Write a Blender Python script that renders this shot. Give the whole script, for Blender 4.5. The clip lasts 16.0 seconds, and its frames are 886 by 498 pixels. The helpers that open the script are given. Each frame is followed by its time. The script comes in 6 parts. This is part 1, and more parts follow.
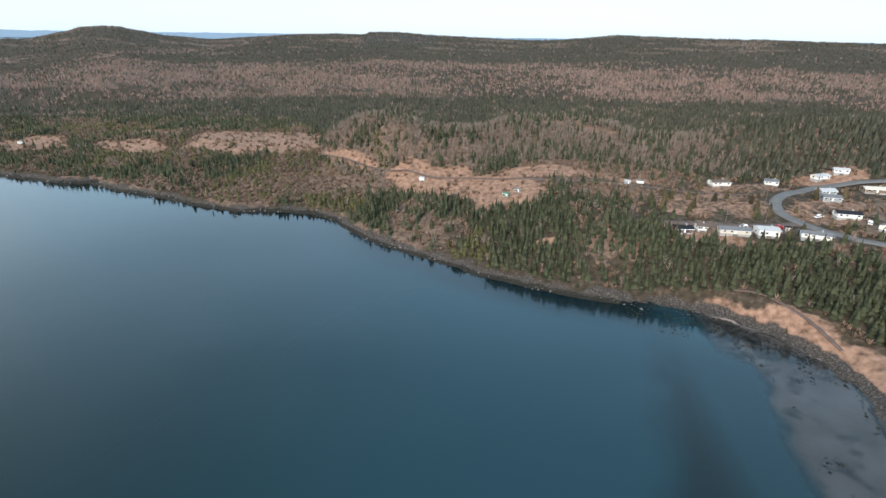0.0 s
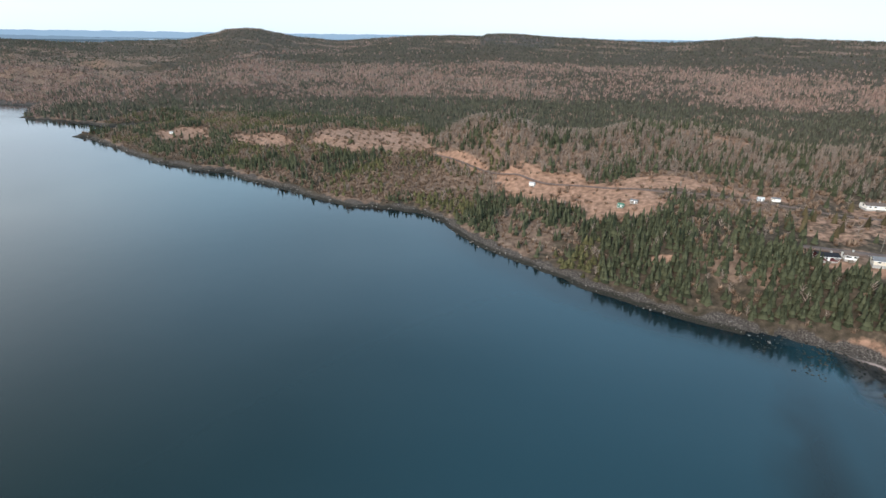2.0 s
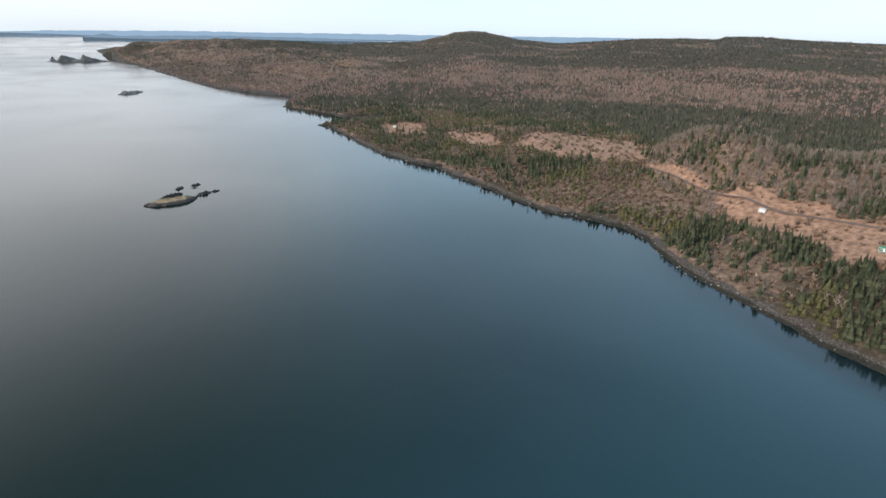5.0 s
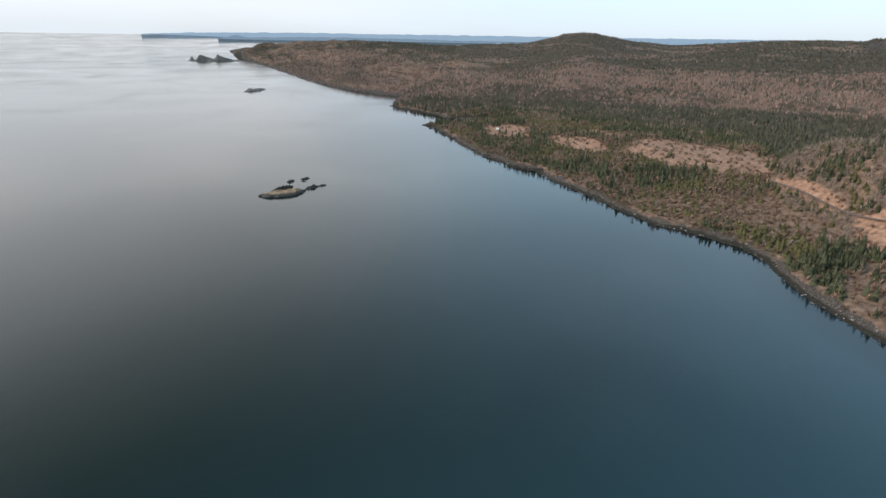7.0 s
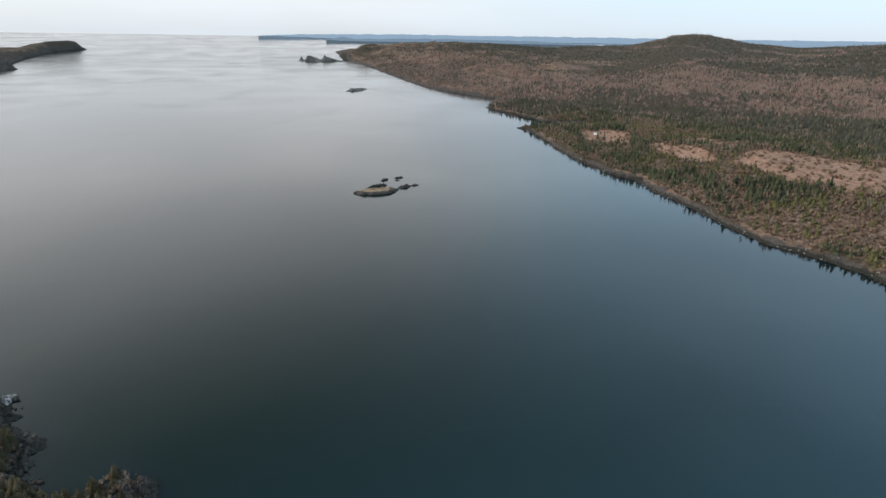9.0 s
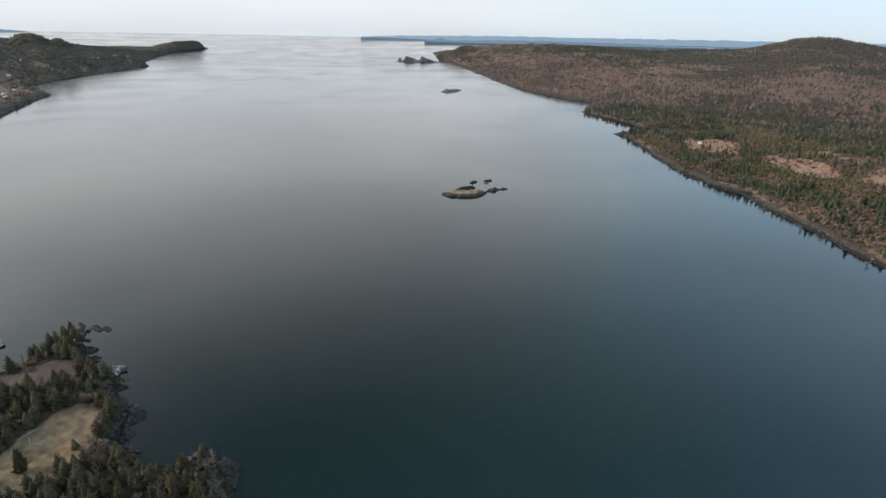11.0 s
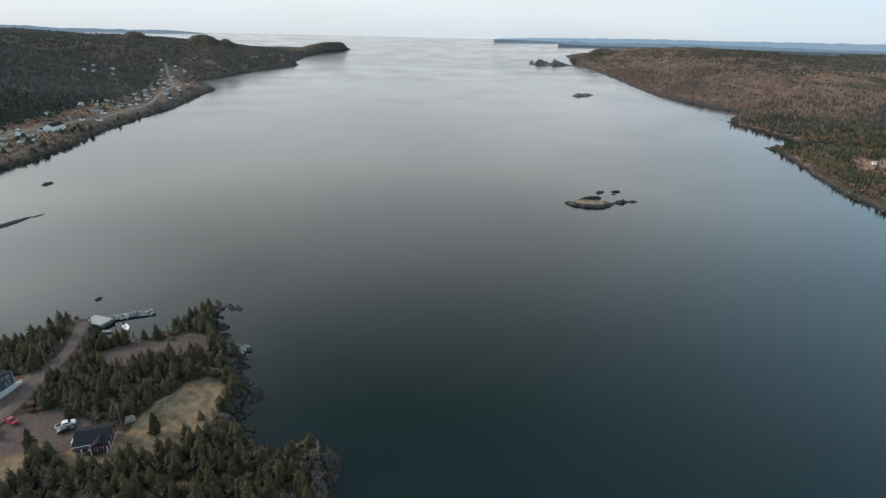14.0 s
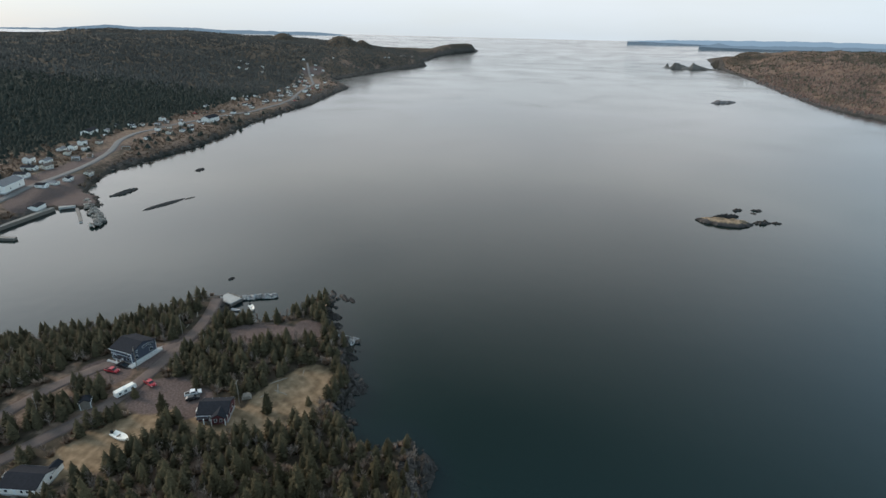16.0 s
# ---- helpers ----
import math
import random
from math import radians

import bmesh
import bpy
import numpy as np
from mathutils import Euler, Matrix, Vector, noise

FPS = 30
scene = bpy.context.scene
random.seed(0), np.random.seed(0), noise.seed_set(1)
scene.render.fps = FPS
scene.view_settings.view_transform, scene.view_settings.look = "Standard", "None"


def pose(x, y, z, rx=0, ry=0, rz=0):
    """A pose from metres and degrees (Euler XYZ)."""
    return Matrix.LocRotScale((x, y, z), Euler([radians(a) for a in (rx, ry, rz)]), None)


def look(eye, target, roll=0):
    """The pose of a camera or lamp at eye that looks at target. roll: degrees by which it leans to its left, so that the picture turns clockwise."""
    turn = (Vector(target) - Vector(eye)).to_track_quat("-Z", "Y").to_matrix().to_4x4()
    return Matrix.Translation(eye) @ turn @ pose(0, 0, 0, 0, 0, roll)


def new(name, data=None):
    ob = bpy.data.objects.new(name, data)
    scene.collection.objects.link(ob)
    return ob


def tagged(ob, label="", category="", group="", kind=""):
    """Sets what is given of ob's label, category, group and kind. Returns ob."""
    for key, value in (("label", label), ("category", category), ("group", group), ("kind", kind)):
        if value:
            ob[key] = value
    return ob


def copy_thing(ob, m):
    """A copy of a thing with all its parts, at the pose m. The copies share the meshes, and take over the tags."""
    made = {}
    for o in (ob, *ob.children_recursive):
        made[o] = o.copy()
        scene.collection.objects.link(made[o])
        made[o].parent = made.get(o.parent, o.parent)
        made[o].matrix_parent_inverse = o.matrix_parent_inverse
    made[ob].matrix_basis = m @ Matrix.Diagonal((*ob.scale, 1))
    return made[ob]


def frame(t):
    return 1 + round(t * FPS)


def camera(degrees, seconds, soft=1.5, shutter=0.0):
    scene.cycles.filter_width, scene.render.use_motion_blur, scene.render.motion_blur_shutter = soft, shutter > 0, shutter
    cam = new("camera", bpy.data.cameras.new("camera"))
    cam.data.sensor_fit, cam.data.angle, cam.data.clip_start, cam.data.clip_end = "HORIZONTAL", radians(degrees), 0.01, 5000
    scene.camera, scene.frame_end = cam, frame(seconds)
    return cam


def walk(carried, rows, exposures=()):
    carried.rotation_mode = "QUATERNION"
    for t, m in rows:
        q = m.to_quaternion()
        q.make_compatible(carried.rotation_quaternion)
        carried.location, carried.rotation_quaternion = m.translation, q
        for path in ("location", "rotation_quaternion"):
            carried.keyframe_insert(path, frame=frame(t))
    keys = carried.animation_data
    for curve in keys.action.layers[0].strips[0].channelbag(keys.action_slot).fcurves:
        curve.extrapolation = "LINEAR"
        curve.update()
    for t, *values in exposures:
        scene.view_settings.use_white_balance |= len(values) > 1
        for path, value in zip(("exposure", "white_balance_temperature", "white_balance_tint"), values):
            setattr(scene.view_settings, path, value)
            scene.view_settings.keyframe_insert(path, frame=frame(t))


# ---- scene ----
cam = camera(78.8, 16.0)
# seconds, place in metres, turn in degrees
ROWS_FLOWN = [
    (0.0, 0.00, -0.00, 110.00, 68.480, -0.790, 5.679),
    (0.5, -0.73, 0.75, 110.18, 68.462, -0.789, 9.008),
    (1.0, -1.44, 1.52, 110.36, 68.451, -0.810, 12.178),
    (1.5, -2.17, 2.31, 110.53, 68.462, -0.812, 14.374),
    (2.0, -2.90, 3.14, 110.66, 68.445, -0.840, 17.198),
    (2.5, -3.66, 3.98, 110.75, 68.447, -0.874, 20.020),
    (3.0, -4.40, 4.80, 110.79, 68.451, -0.866, 23.177),
    (3.5, -5.13, 5.54, 110.78, 68.440, -0.842, 27.158),
    (4.0, -5.92, 6.23, 110.74, 68.414, -0.884, 31.647),
    (6.5, -9.86, 9.10, 110.72, 68.381, -0.907, 46.609),
    (7.0, -10.66, 9.68, 110.74, 68.362, -0.900, 49.374),
    (7.5, -11.54, 10.28, 110.78, 68.345, -0.827, 51.867),
    (8.0, -12.51, 10.80, 110.86, 68.363, -0.836, 54.221),
    (8.5, -13.53, 11.12, 110.97, 68.374, -0.842, 56.673),
    (9.0, -14.53, 11.30, 111.05, 68.352, -0.887, 59.181),
    (9.5, -15.58, 11.53, 111.07, 68.360, -0.927, 61.805),
    (10.0, -16.70, 11.83, 111.10, 68.349, -0.971, 64.398),
    (12.5, -22.24, 13.04, 111.17, 68.326, -1.194, 74.452),
    (13.0, -23.45, 13.10, 111.13, 68.310, -1.170, 76.581),
    (13.5, -24.74, 13.09, 111.09, 68.294, -1.199, 79.169),
    (14.0, -26.04, 13.04, 111.05, 68.279, -1.259, 81.885),
    (14.5, -27.34, 12.96, 111.06, 68.237, -1.227, 84.752),
    (15.0, -28.63, 12.83, 111.08, 68.201, -1.267, 87.910),
    (15.5, -29.92, 12.68, 111.09, 68.177, -1.292, 91.197),
    (16.0, -31.17, 12.50, 111.11, 68.162, -1.295, 94.526),
]
walk(cam, [(t, pose(x, y, z, a, b, c)) for t, x, y, z, a, b, c in ROWS_FLOWN],
     exposures=[(0.0, 0.35, 6200, 11.5), (4.0, 0.24, 6370, 13), (8.0, 0.03, 6560, 13.5), (12.0, -0.08, 6530, 12.5), (16.0, -0.13, 6450, 11.5)])

# ---- light ----
SUN_AZ, SUN_EL = 163.0, 27.0      # degrees left of +y, and above the sea
world = bpy.data.worlds.new("world")
scene.world = world
world.use_nodes = True
wn, wl = world.node_tree.nodes, world.node_tree.links
wn.clear()
w_out = wn.new("ShaderNodeOutputWorld")
w_bg = wn.new("ShaderNodeBackground")
w_sky = wn.new("ShaderNodeTexSky")
w_sky.sky_type = "NISHITA"
w_sky.sun_disc = False
w_sky.sun_elevation, w_sky.sun_rotation = radians(SUN_EL), radians(-SUN_AZ)
w_sky.air_density, w_sky.dust_density, w_sky.ozone_density = 1.0, 0.7, 1.5
w_co = wn.new("ShaderNodeTexCoord")
w_map = wn.new("ShaderNodeMapping")
w_map.inputs["Scale"].default_value = (1.0, 1.0, 5.0)
w_noise = wn.new("ShaderNodeTexNoise")
w_noise.inputs["Scale"].default_value, w_noise.inputs["Detail"].default_value = 2.2, 5.0
w_ramp = wn.new("ShaderNodeValToRGB")
w_ramp.color_ramp.elements[0].position, w_ramp.color_ramp.elements[1].position = 0.30, 0.72
w_ramp.color_ramp.elements[0].color, w_ramp.color_ramp.elements[1].color = (0.72, 0.72, 0.72, 1), (0.98, 0.98, 0.98, 1)
# broken cloud: thick and bright low in the west, thinning to blue in the north and towards the zenith
w_sep = wn.new("ShaderNodeSeparateXYZ")
wl.new(w_co.outputs["Generated"], w_sep.inputs[0])
w_west = wn.new("ShaderNodeMapRange")
w_west.interpolation_type = "SMOOTHSTEP"
w_west.inputs[1].default_value, w_west.inputs[2].default_value, w_west.inputs[3].default_value, w_west.inputs[4].default_value = 0.36, 0.84, 0.0, 1.0
w_dot = wn.new("ShaderNodeVectorMath")
w_dot.operation = "DOT_PRODUCT"
w_dot.inputs[1].default_value = (-0.966, -0.259, 0.0)
wl.new(w_co.outputs["Generated"], w_dot.inputs[0])
wl.new(w_dot.outputs["Value"], w_west.inputs[0])


def sky_ramp(stops):
    r = wn.new("ShaderNodeValToRGB")
    for k, (at_z, c) in enumerate(stops):
        e = r.color_ramp.elements[k] if k < 2 else r.color_ramp.elements.new(at_z)
        e.position, e.color = at_z, (*c, 1)
    wl.new(w_sep.outputs["Z"], r.inputs["Fac"])
    return r.outputs["Color"]


w_grey = sky_ramp(((0.0, (0.49, 0.555, 0.60)), (0.10, (0.67, 0.71, 0.74)), (0.24, (0.975, 0.99, 0.97)), (0.40, (0.87, 0.915, 0.915)), (0.62, (0.195, 0.268, 0.278)), (1.0, (0.19, 0.25, 0.28))))
w_veil = sky_ramp(((0.0, (0.47, 0.565, 0.64)), (0.08, (0.49, 0.645, 0.78)), (0.24, (0.57, 0.83, 1.0)), (0.45, (0.50, 0.77, 1.0)), (0.68, (0.335, 0.495, 0.595)), (1.0, (0.20, 0.25, 0.29))))
w_both = wn.new("ShaderNodeMixRGB")
wl.new(w_west.outputs[0], w_both.inputs["Fac"]), wl.new(w_veil, w_both.inputs["Color1"]), wl.new(w_grey, w_both.inputs["Color2"])
w_cloud = wn.new("ShaderNodeVectorMath")
w_cloud.operation = "SCALE"
w_cloud.inputs["Scale"].default_value = 12.0
wl.new(w_both.outputs["Color"], w_cloud.inputs[0])
# the cloud is brighter towards the veiled sun in the south-west
w_near, w_glow = wn.new("ShaderNodeVectorMath"), wn.new("ShaderNodeMapRange")
w_near.operation = "DOT_PRODUCT"
w_near.inputs[1].default_value = (-0.372, -0.644, 0.669)
w_glow.interpolation_type = "SMOOTHSTEP"
w_glow.inputs[1].default_value, w_glow.inputs[2].default_value, w_glow.inputs[3].default_value, w_glow.inputs[4].default_value = 0.72, 0.93, 12.0, 20.5
wl.new(w_co.outputs["Generated"], w_near.inputs[0]), wl.new(w_near.outputs["Value"], w_glow.inputs[0]), wl.new(w_glow.outputs[0], w_cloud.inputs["Scale"])
w_mix = wn.new("ShaderNodeMixRGB")
wl.new(w_cloud.outputs[0], w_mix.inputs["Color2"])
wl.new(w_co.outputs["Generated"], w_map.inputs["Vector"])
wl.new(w_map.outputs["Vector"], w_noise.inputs["Vector"])
wl.new(w_noise.outputs["Fac"], w_ramp.inputs["Fac"])
wl.new(w_ramp.outputs["Color"], w_mix.inputs["Fac"])
wl.new(w_sky.outputs["Color"], w_mix.inputs["Color1"])
wl.new(w_mix.outputs["Color"], w_bg.inputs["Color"])
w_bg.inputs["Strength"].default_value = 0.13
wl.new(w_bg.outputs["Background"], w_out.inputs["Surface"])

sun = new("sun", bpy.data.lights.new("sun", "SUN"))
sun.data.energy, sun.data.angle, sun.data.color = 2.85, radians(16), (1.0, 0.85, 0.68)
sun_way = Vector((-math.sin(radians(SUN_AZ)) * math.cos(radians(SUN_EL)), math.cos(radians(SUN_AZ)) * math.cos(radians(SUN_EL)), math.sin(radians(SUN_EL))))
sun.matrix_world = look(sun_way * 500, (0, 0, 0))


# ---- materials ----
def mat(name, color, rough=0.85, metal=0.0, vary=0.25, scale=0.6, bump=0.0, bump_scale=4.0, random=0.0, island=0.0, color2=None, spec=0.3):
    """A plain surface with two scales of uneven colour, and a slight relief."""
    m = bpy.data.materials.new(name)
    m.use_nodes = True
    n, l = m.node_tree.nodes, m.node_tree.links
    b = n["Principled BSDF"]
    b.inputs["Roughness"].default_value, b.inputs["Metallic"].default_value = rough, metal
    b.inputs["Specular IOR Level"].default_value = spec
    tc = n.new("ShaderNodeTexCoord")
    geo = n.new("ShaderNodeNewGeometry")
    n1, n2 = n.new("ShaderNodeTexNoise"), n.new("ShaderNodeTexNoise")
    n1.inputs["Scale"].default_value, n2.inputs["Scale"].default_value = scale, scale * 9
    n1.inputs["Detail"].default_value = 6
    l.new(geo.outputs["Position"], n1.inputs["Vector"]), l.new(geo.outputs["Position"], n2.inputs["Vector"])
    add = n.new("ShaderNodeMath")
    add.operation = "MULTIPLY_ADD"
    add.inputs[1].default_value = 0.6
    half = n.new("ShaderNodeMath")
    half.operation = "MULTIPLY"
    half.inputs[1].default_value = 0.4
    l.new(n2.outputs["Fac"], half.inputs[0])
    l.new(n1.outputs["Fac"], add.inputs[0]), l.new(half.outputs[0], add.inputs[2])
    fac = add.outputs[0]
    if random or island:
        if random:
            src = n.new("ShaderNodeObjectInfo").outputs["Random"]
        else:
            src = geo.outputs["Random Per Island"]
        mm = n.new("ShaderNodeMix")
        mm.inputs[0].default_value = max(random, island)
        l.new(fac, mm.inputs[2]), l.new(src, mm.inputs[3])
        fac = mm.outputs[0]
    ramp = n.new("ShaderNodeValToRGB")
    c = np.array(color)
    lo, hi = c * (1 - vary), np.clip(np.array(color2) if color2 else c * (1 + vary), 0, 1)
    wide = 0.28 if not (random or island) else 0.12
    ramp.color_ramp.elements[0].position, ramp.color_ramp.elements[1].position = wide, 1 - wide
    ramp.color_ramp.elements[0].color, ramp.color_ramp.elements[1].color = (*lo, 1), (*hi, 1)
    l.new(fac, ramp.inputs["Fac"])
    l.new(ramp.outputs["Color"], b.inputs["Base Color"])
    if bump:
        bn = n.new("ShaderNodeTexNoise")
        bn.inputs["Scale"].default_value, bn.inputs["Detail"].default_value = bump_scale, 5
        l.new(geo.outputs["Position"], bn.inputs["Vector"])
        bp = n.new("ShaderNodeBump")
        bp.inputs["Strength"].default_value, bp.inputs["Distance"].default_value = 0.8, bump
        l.new(bn.outputs["Fac"], bp.inputs["Height"])
        l.new(bp.outputs["Normal"], b.inputs["Normal"])
    return m


def water_material():
    m = bpy.data.materials.new("sea_water")
    m.use_nodes = True
    n, l = m.node_tree.nodes, m.node_tree.links
    b = n["Principled BSDF"]
    b.inputs["IOR"].default_value = 1.33
    geo = n.new("ShaderNodeNewGeometry")
    big = n.new("ShaderNodeTexNoise")
    big.inputs["Scale"].default_value, big.inputs["Detail"].default_value, big.inputs["Distortion"].default_value = 0.006, 6, 0.8
    l.new(geo.outputs["Position"], big.inputs["Vector"])
    rr = n.new("ShaderNodeMapRange")
    rr.inputs[1].default_value, rr.inputs[2].default_value, rr.inputs[3].default_value, rr.inputs[4].default_value = 0.3, 0.7, 0.04, 0.16
    l.new(big.outputs["Fac"], rr.inputs[0])
    # blue-green over the eastern bay, almost black over the channel to the west
    place = n.new("ShaderNodeSeparateXYZ")
    l.new(geo.outputs["Position"], place.inputs[0])
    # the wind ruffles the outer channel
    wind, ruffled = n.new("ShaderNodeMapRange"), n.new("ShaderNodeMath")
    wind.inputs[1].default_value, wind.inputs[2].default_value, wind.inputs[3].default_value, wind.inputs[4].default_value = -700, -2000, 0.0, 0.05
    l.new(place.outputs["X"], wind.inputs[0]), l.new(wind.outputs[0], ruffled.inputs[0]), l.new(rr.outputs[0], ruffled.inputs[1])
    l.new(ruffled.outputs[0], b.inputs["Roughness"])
    zone = n.new("ShaderNodeMapRange")
    zone.interpolation_type = "SMOOTHERSTEP"
    zone.inputs[1].default_value, zone.inputs[2].default_value = 40, -185
    l.new(place.outputs["X"], zone.inputs[0])
    bay, channel, body = n.new("ShaderNodeValToRGB"), n.new("ShaderNodeValToRGB"), n.new("ShaderNodeMixRGB")
    bay.color_ramp.elements[0].color, bay.color_ramp.elements[1].color = (0.009, 0.034, 0.047, 1), (0.013, 0.0445, 0.060, 1)
    channel.color_ramp.elements[0].color, channel.color_ramp.elements[1].color = (0.002, 0.0095, 0.0085, 1), (0.003, 0.012, 0.011, 1)
    l.new(big.outputs["Fac"], bay.inputs["Fac"]), l.new(big.outputs["Fac"], channel.inputs["Fac"])
    l.new(zone.outputs[0], body.inputs["Fac"]), l.new(bay.outputs["Color"], body.inputs["Color1"]), l.new(channel.outputs["Color"], body.inputs["Color2"])
    # painted tree reflections and weed along the rocky shore, weed before the flat
    reflect_weed, bed = n.new("ShaderNodeAttribute"), n.new("ShaderNodeMixRGB")
    reflect_weed.attribute_name = "weed"
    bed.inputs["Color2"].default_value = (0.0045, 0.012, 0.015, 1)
    l.new(reflect_weed.outputs["Fac"], bed.inputs["Fac"]), l.new(body.outputs["Color"], bed.inputs["Color1"])
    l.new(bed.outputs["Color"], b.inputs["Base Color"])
    w1, w2 = n.new("ShaderNodeTexNoise"), n.new("ShaderNodeTexNoise")
    w1.inputs["Scale"].default_value, w2.inputs["Scale"].default_value = 0.9, 0.12
    w1.inputs["Detail"].default_value = 3
    l.new(geo.outputs["Position"], w1.inputs["Vector"]), l.new(geo.outputs["Position"], w2.inputs["Vector"])
    sm = n.new("ShaderNodeMath")
    sm.operation = "MULTIPLY_ADD"
    sm.inputs[1].default_value = 0.35
    l.new(w1.outputs["Fac"], sm.inputs[0]), l.new(w2.outputs["Fac"], sm.inputs[2])
    bp = n.new("ShaderNodeBump")
    bp.inputs["Strength"].default_value, bp.inputs["Distance"].default_value = 0.35, 0.12
    l.new(sm.outputs[0], bp.inputs["Height"])
    l.new(bp.outputs["Normal"], b.inputs["Normal"])
    # over the tidal flat the water is thin and the bed shows through
    thin = n.new("ShaderNodeAttribute")
    thin.attribute_name = "thin"
    clear, shine, fres, film, out = n.new("ShaderNodeBsdfTransparent"), n.new("ShaderNodeBsdfGlossy"), n.new("ShaderNodeFresnel"), n.new("ShaderNodeMixShader"), n.new("ShaderNodeMixShader")
    fres.inputs["IOR"].default_value = 1.33
    shine.inputs["Roughness"].default_value = 0.08
    clear.inputs["Color"].default_value = (0.92, 0.91, 0.89, 1)
    l.new(fres.outputs[0], film.inputs[0]), l.new(clear.outputs[0], film.inputs[1]), l.new(shine.outputs[0], film.inputs[2])
    l.new(thin.outputs["Fac"], out.inputs[0]), l.new(b.outputs[0], out.inputs[1]), l.new(film.outputs[0], out.inputs[2])
    l.new(out.outputs[0], n["Material Output"].inputs["Surface"])
    return m


def land_material():
    """Ground by land cover: weed and stones at the water, dry grass, heath, woodland floor, gravel."""
    m = bpy.data.materials.new("land")
    m.use_nodes = True
    n, l = m.node_tree.nodes, m.node_tree.links
    b = n["Principled BSDF"]
    b.inputs["Roughness"].default_value = 0.95
    b.inputs["Specular IOR Level"].default_value = 0.15
    geo = n.new("ShaderNodeNewGeometry")

    def noise_at(scale, detail=6):
        x = n.new("ShaderNodeTexNoise")
        x.inputs["Scale"].default_value, x.inputs["Detail"].default_value = scale, detail
        l.new(geo.outputs["Position"], x.inputs["Vector"])
        return x.outputs["Fac"]

    def attr(name):
        a = n.new("ShaderNodeAttribute")
        a.attribute_name = name
        return a.outputs["Fac"]

    def ramp(fac, stops):
        r = n.new("ShaderNodeValToRGB")
        while len(r.color_ramp.elements) < len(stops):
            r.color_ramp.elements.new(0.5)
        for e, (p, c) in zip(r.color_ramp.elements, stops):
            e.position, e.color = p, (*c, 1)
        l.new(fac, r.inputs["Fac"])
        return r.outputs["Color"]

    def mix(fac, a, c):
        x = n.new("ShaderNodeMixRGB")
        l.new(fac, x.inputs["Fac"]), l.new(a, x.inputs["Color1"]), l.new(c, x.inputs["Color2"])
        return x.outputs["Color"]

    def span(fac, lo, hi, amount=0.0, wobble=None):
        """0 to 1 between lo and hi, with an uneven edge."""
        if wobble:
            a = n.new("ShaderNodeMath")
            a.operation = "MULTIPLY_ADD"
            a.inputs[1].default_value = amount
            l.new(wobble, a.inputs[0]), l.new(fac, a.inputs[2])
            fac = a.outputs[0]
        r = n.new("ShaderNodeMapRange")
        r.inputs[1].default_value, r.inputs[2].default_value = lo, hi
        l.new(fac, r.inputs[0])
        return r.outputs[0]

    fine, mid, wide, grit = noise_at(0.35), noise_at(0.06), noise_at(0.012), noise_at(1.6)
    wood = ramp(fine, [(0.3, (0.032, 0.027, 0.018)), (0.55, (0.072, 0.054, 0.038)), (0.75, (0.13, 0.098, 0.071))])
    heath = ramp(fine, [(0.28, (0.078, 0.052, 0.038)), (0.5, (0.155, 0.104, 0.076)), (0.75, (0.25, 0.175, 0.130))])
    grass = ramp(fine, [(0.22, (0.08, 0.052, 0.036)), (0.40, (0.21, 0.124, 0.084)), (0.58, (0.315, 0.188, 0.130)), (0.8, (0.42, 0.27, 0.192))])
    gravel = ramp(grit, [(0.3, (0.075, 0.053, 0.047)), (0.7, (0.15, 0.109, 0.097))])
    lawn = ramp(fine, [(0.22, (0.085, 0.060, 0.038)), (0.45, (0.19, 0.130, 0.078)), (0.62, (0.28, 0.195, 0.122)), (0.8, (0.37, 0.27, 0.18))])
    stones = ramp(grit, [(0.32, (0.026, 0.023, 0.020)), (0.52, (0.068, 0.057, 0.050)), (0.78, (0.17, 0.148, 0.13))])
    weed = ramp(grit, [(0.35, (0.012, 0.012, 0.010)), (0.7, (0.05, 0.045, 0.035))])
    c = mix(span(attr("heath"), 0.35, 0.65, 0.5, fine), wood, heath)
    # forest floor darkened in colour where shade falls between the west spruces
    c = mix(span(attr("forest_shade"), 0.55, 0.85, 0.5, fine), c, ramp(fine, [(0.3, (0.018, 0.022, 0.015)), (0.7, (0.042, 0.045, 0.032))]))
    c = mix(span(attr("meadow"), 0.55, 0.8, 0.5, fine), c, grass)
    c = mix(span(attr("lawn"), 0.55, 0.8, 0.5, fine), c, lawn)
    c = mix(span(attr("gravel"), 0.5, 0.8, 0.35, fine), c, gravel)
    c = mix(span(attr("rock"), 0.55, 0.85, 0.5, fine), c, stones)
    sand = ramp(mid, [(0.3, (0.235, 0.175, 0.155)), (0.5, (0.33, 0.252, 0.225)), (0.7, (0.41, 0.32, 0.29))])
    sand = mix(span(noise_at(0.09, 8), 0.56, 0.72), sand, ramp(fine, [(0.3, (0.05, 0.043, 0.040)), (0.7, (0.085, 0.073, 0.068))]))
    on_flat = span(attr("flat"), 0.3, 0.7)
    c = mix(on_flat, c, sand)
    c = mix(span(attr("wet"), 0.55, 0.85, 0.5, fine), c, weed)
    gloss = n.new("ShaderNodeMapRange")
    gloss.inputs[3].default_value, gloss.inputs[4].default_value = 0.95, 0.60
    l.new(on_flat, gloss.inputs[0])
    l.new(gloss.outputs[0], b.inputs["Roughness"])
    l.new(c, b.inputs["Base Color"])
    bp = n.new("ShaderNodeBump")
    bp.inputs["Strength"].default_value, bp.inputs["Distance"].default_value = 0.9, 0.6
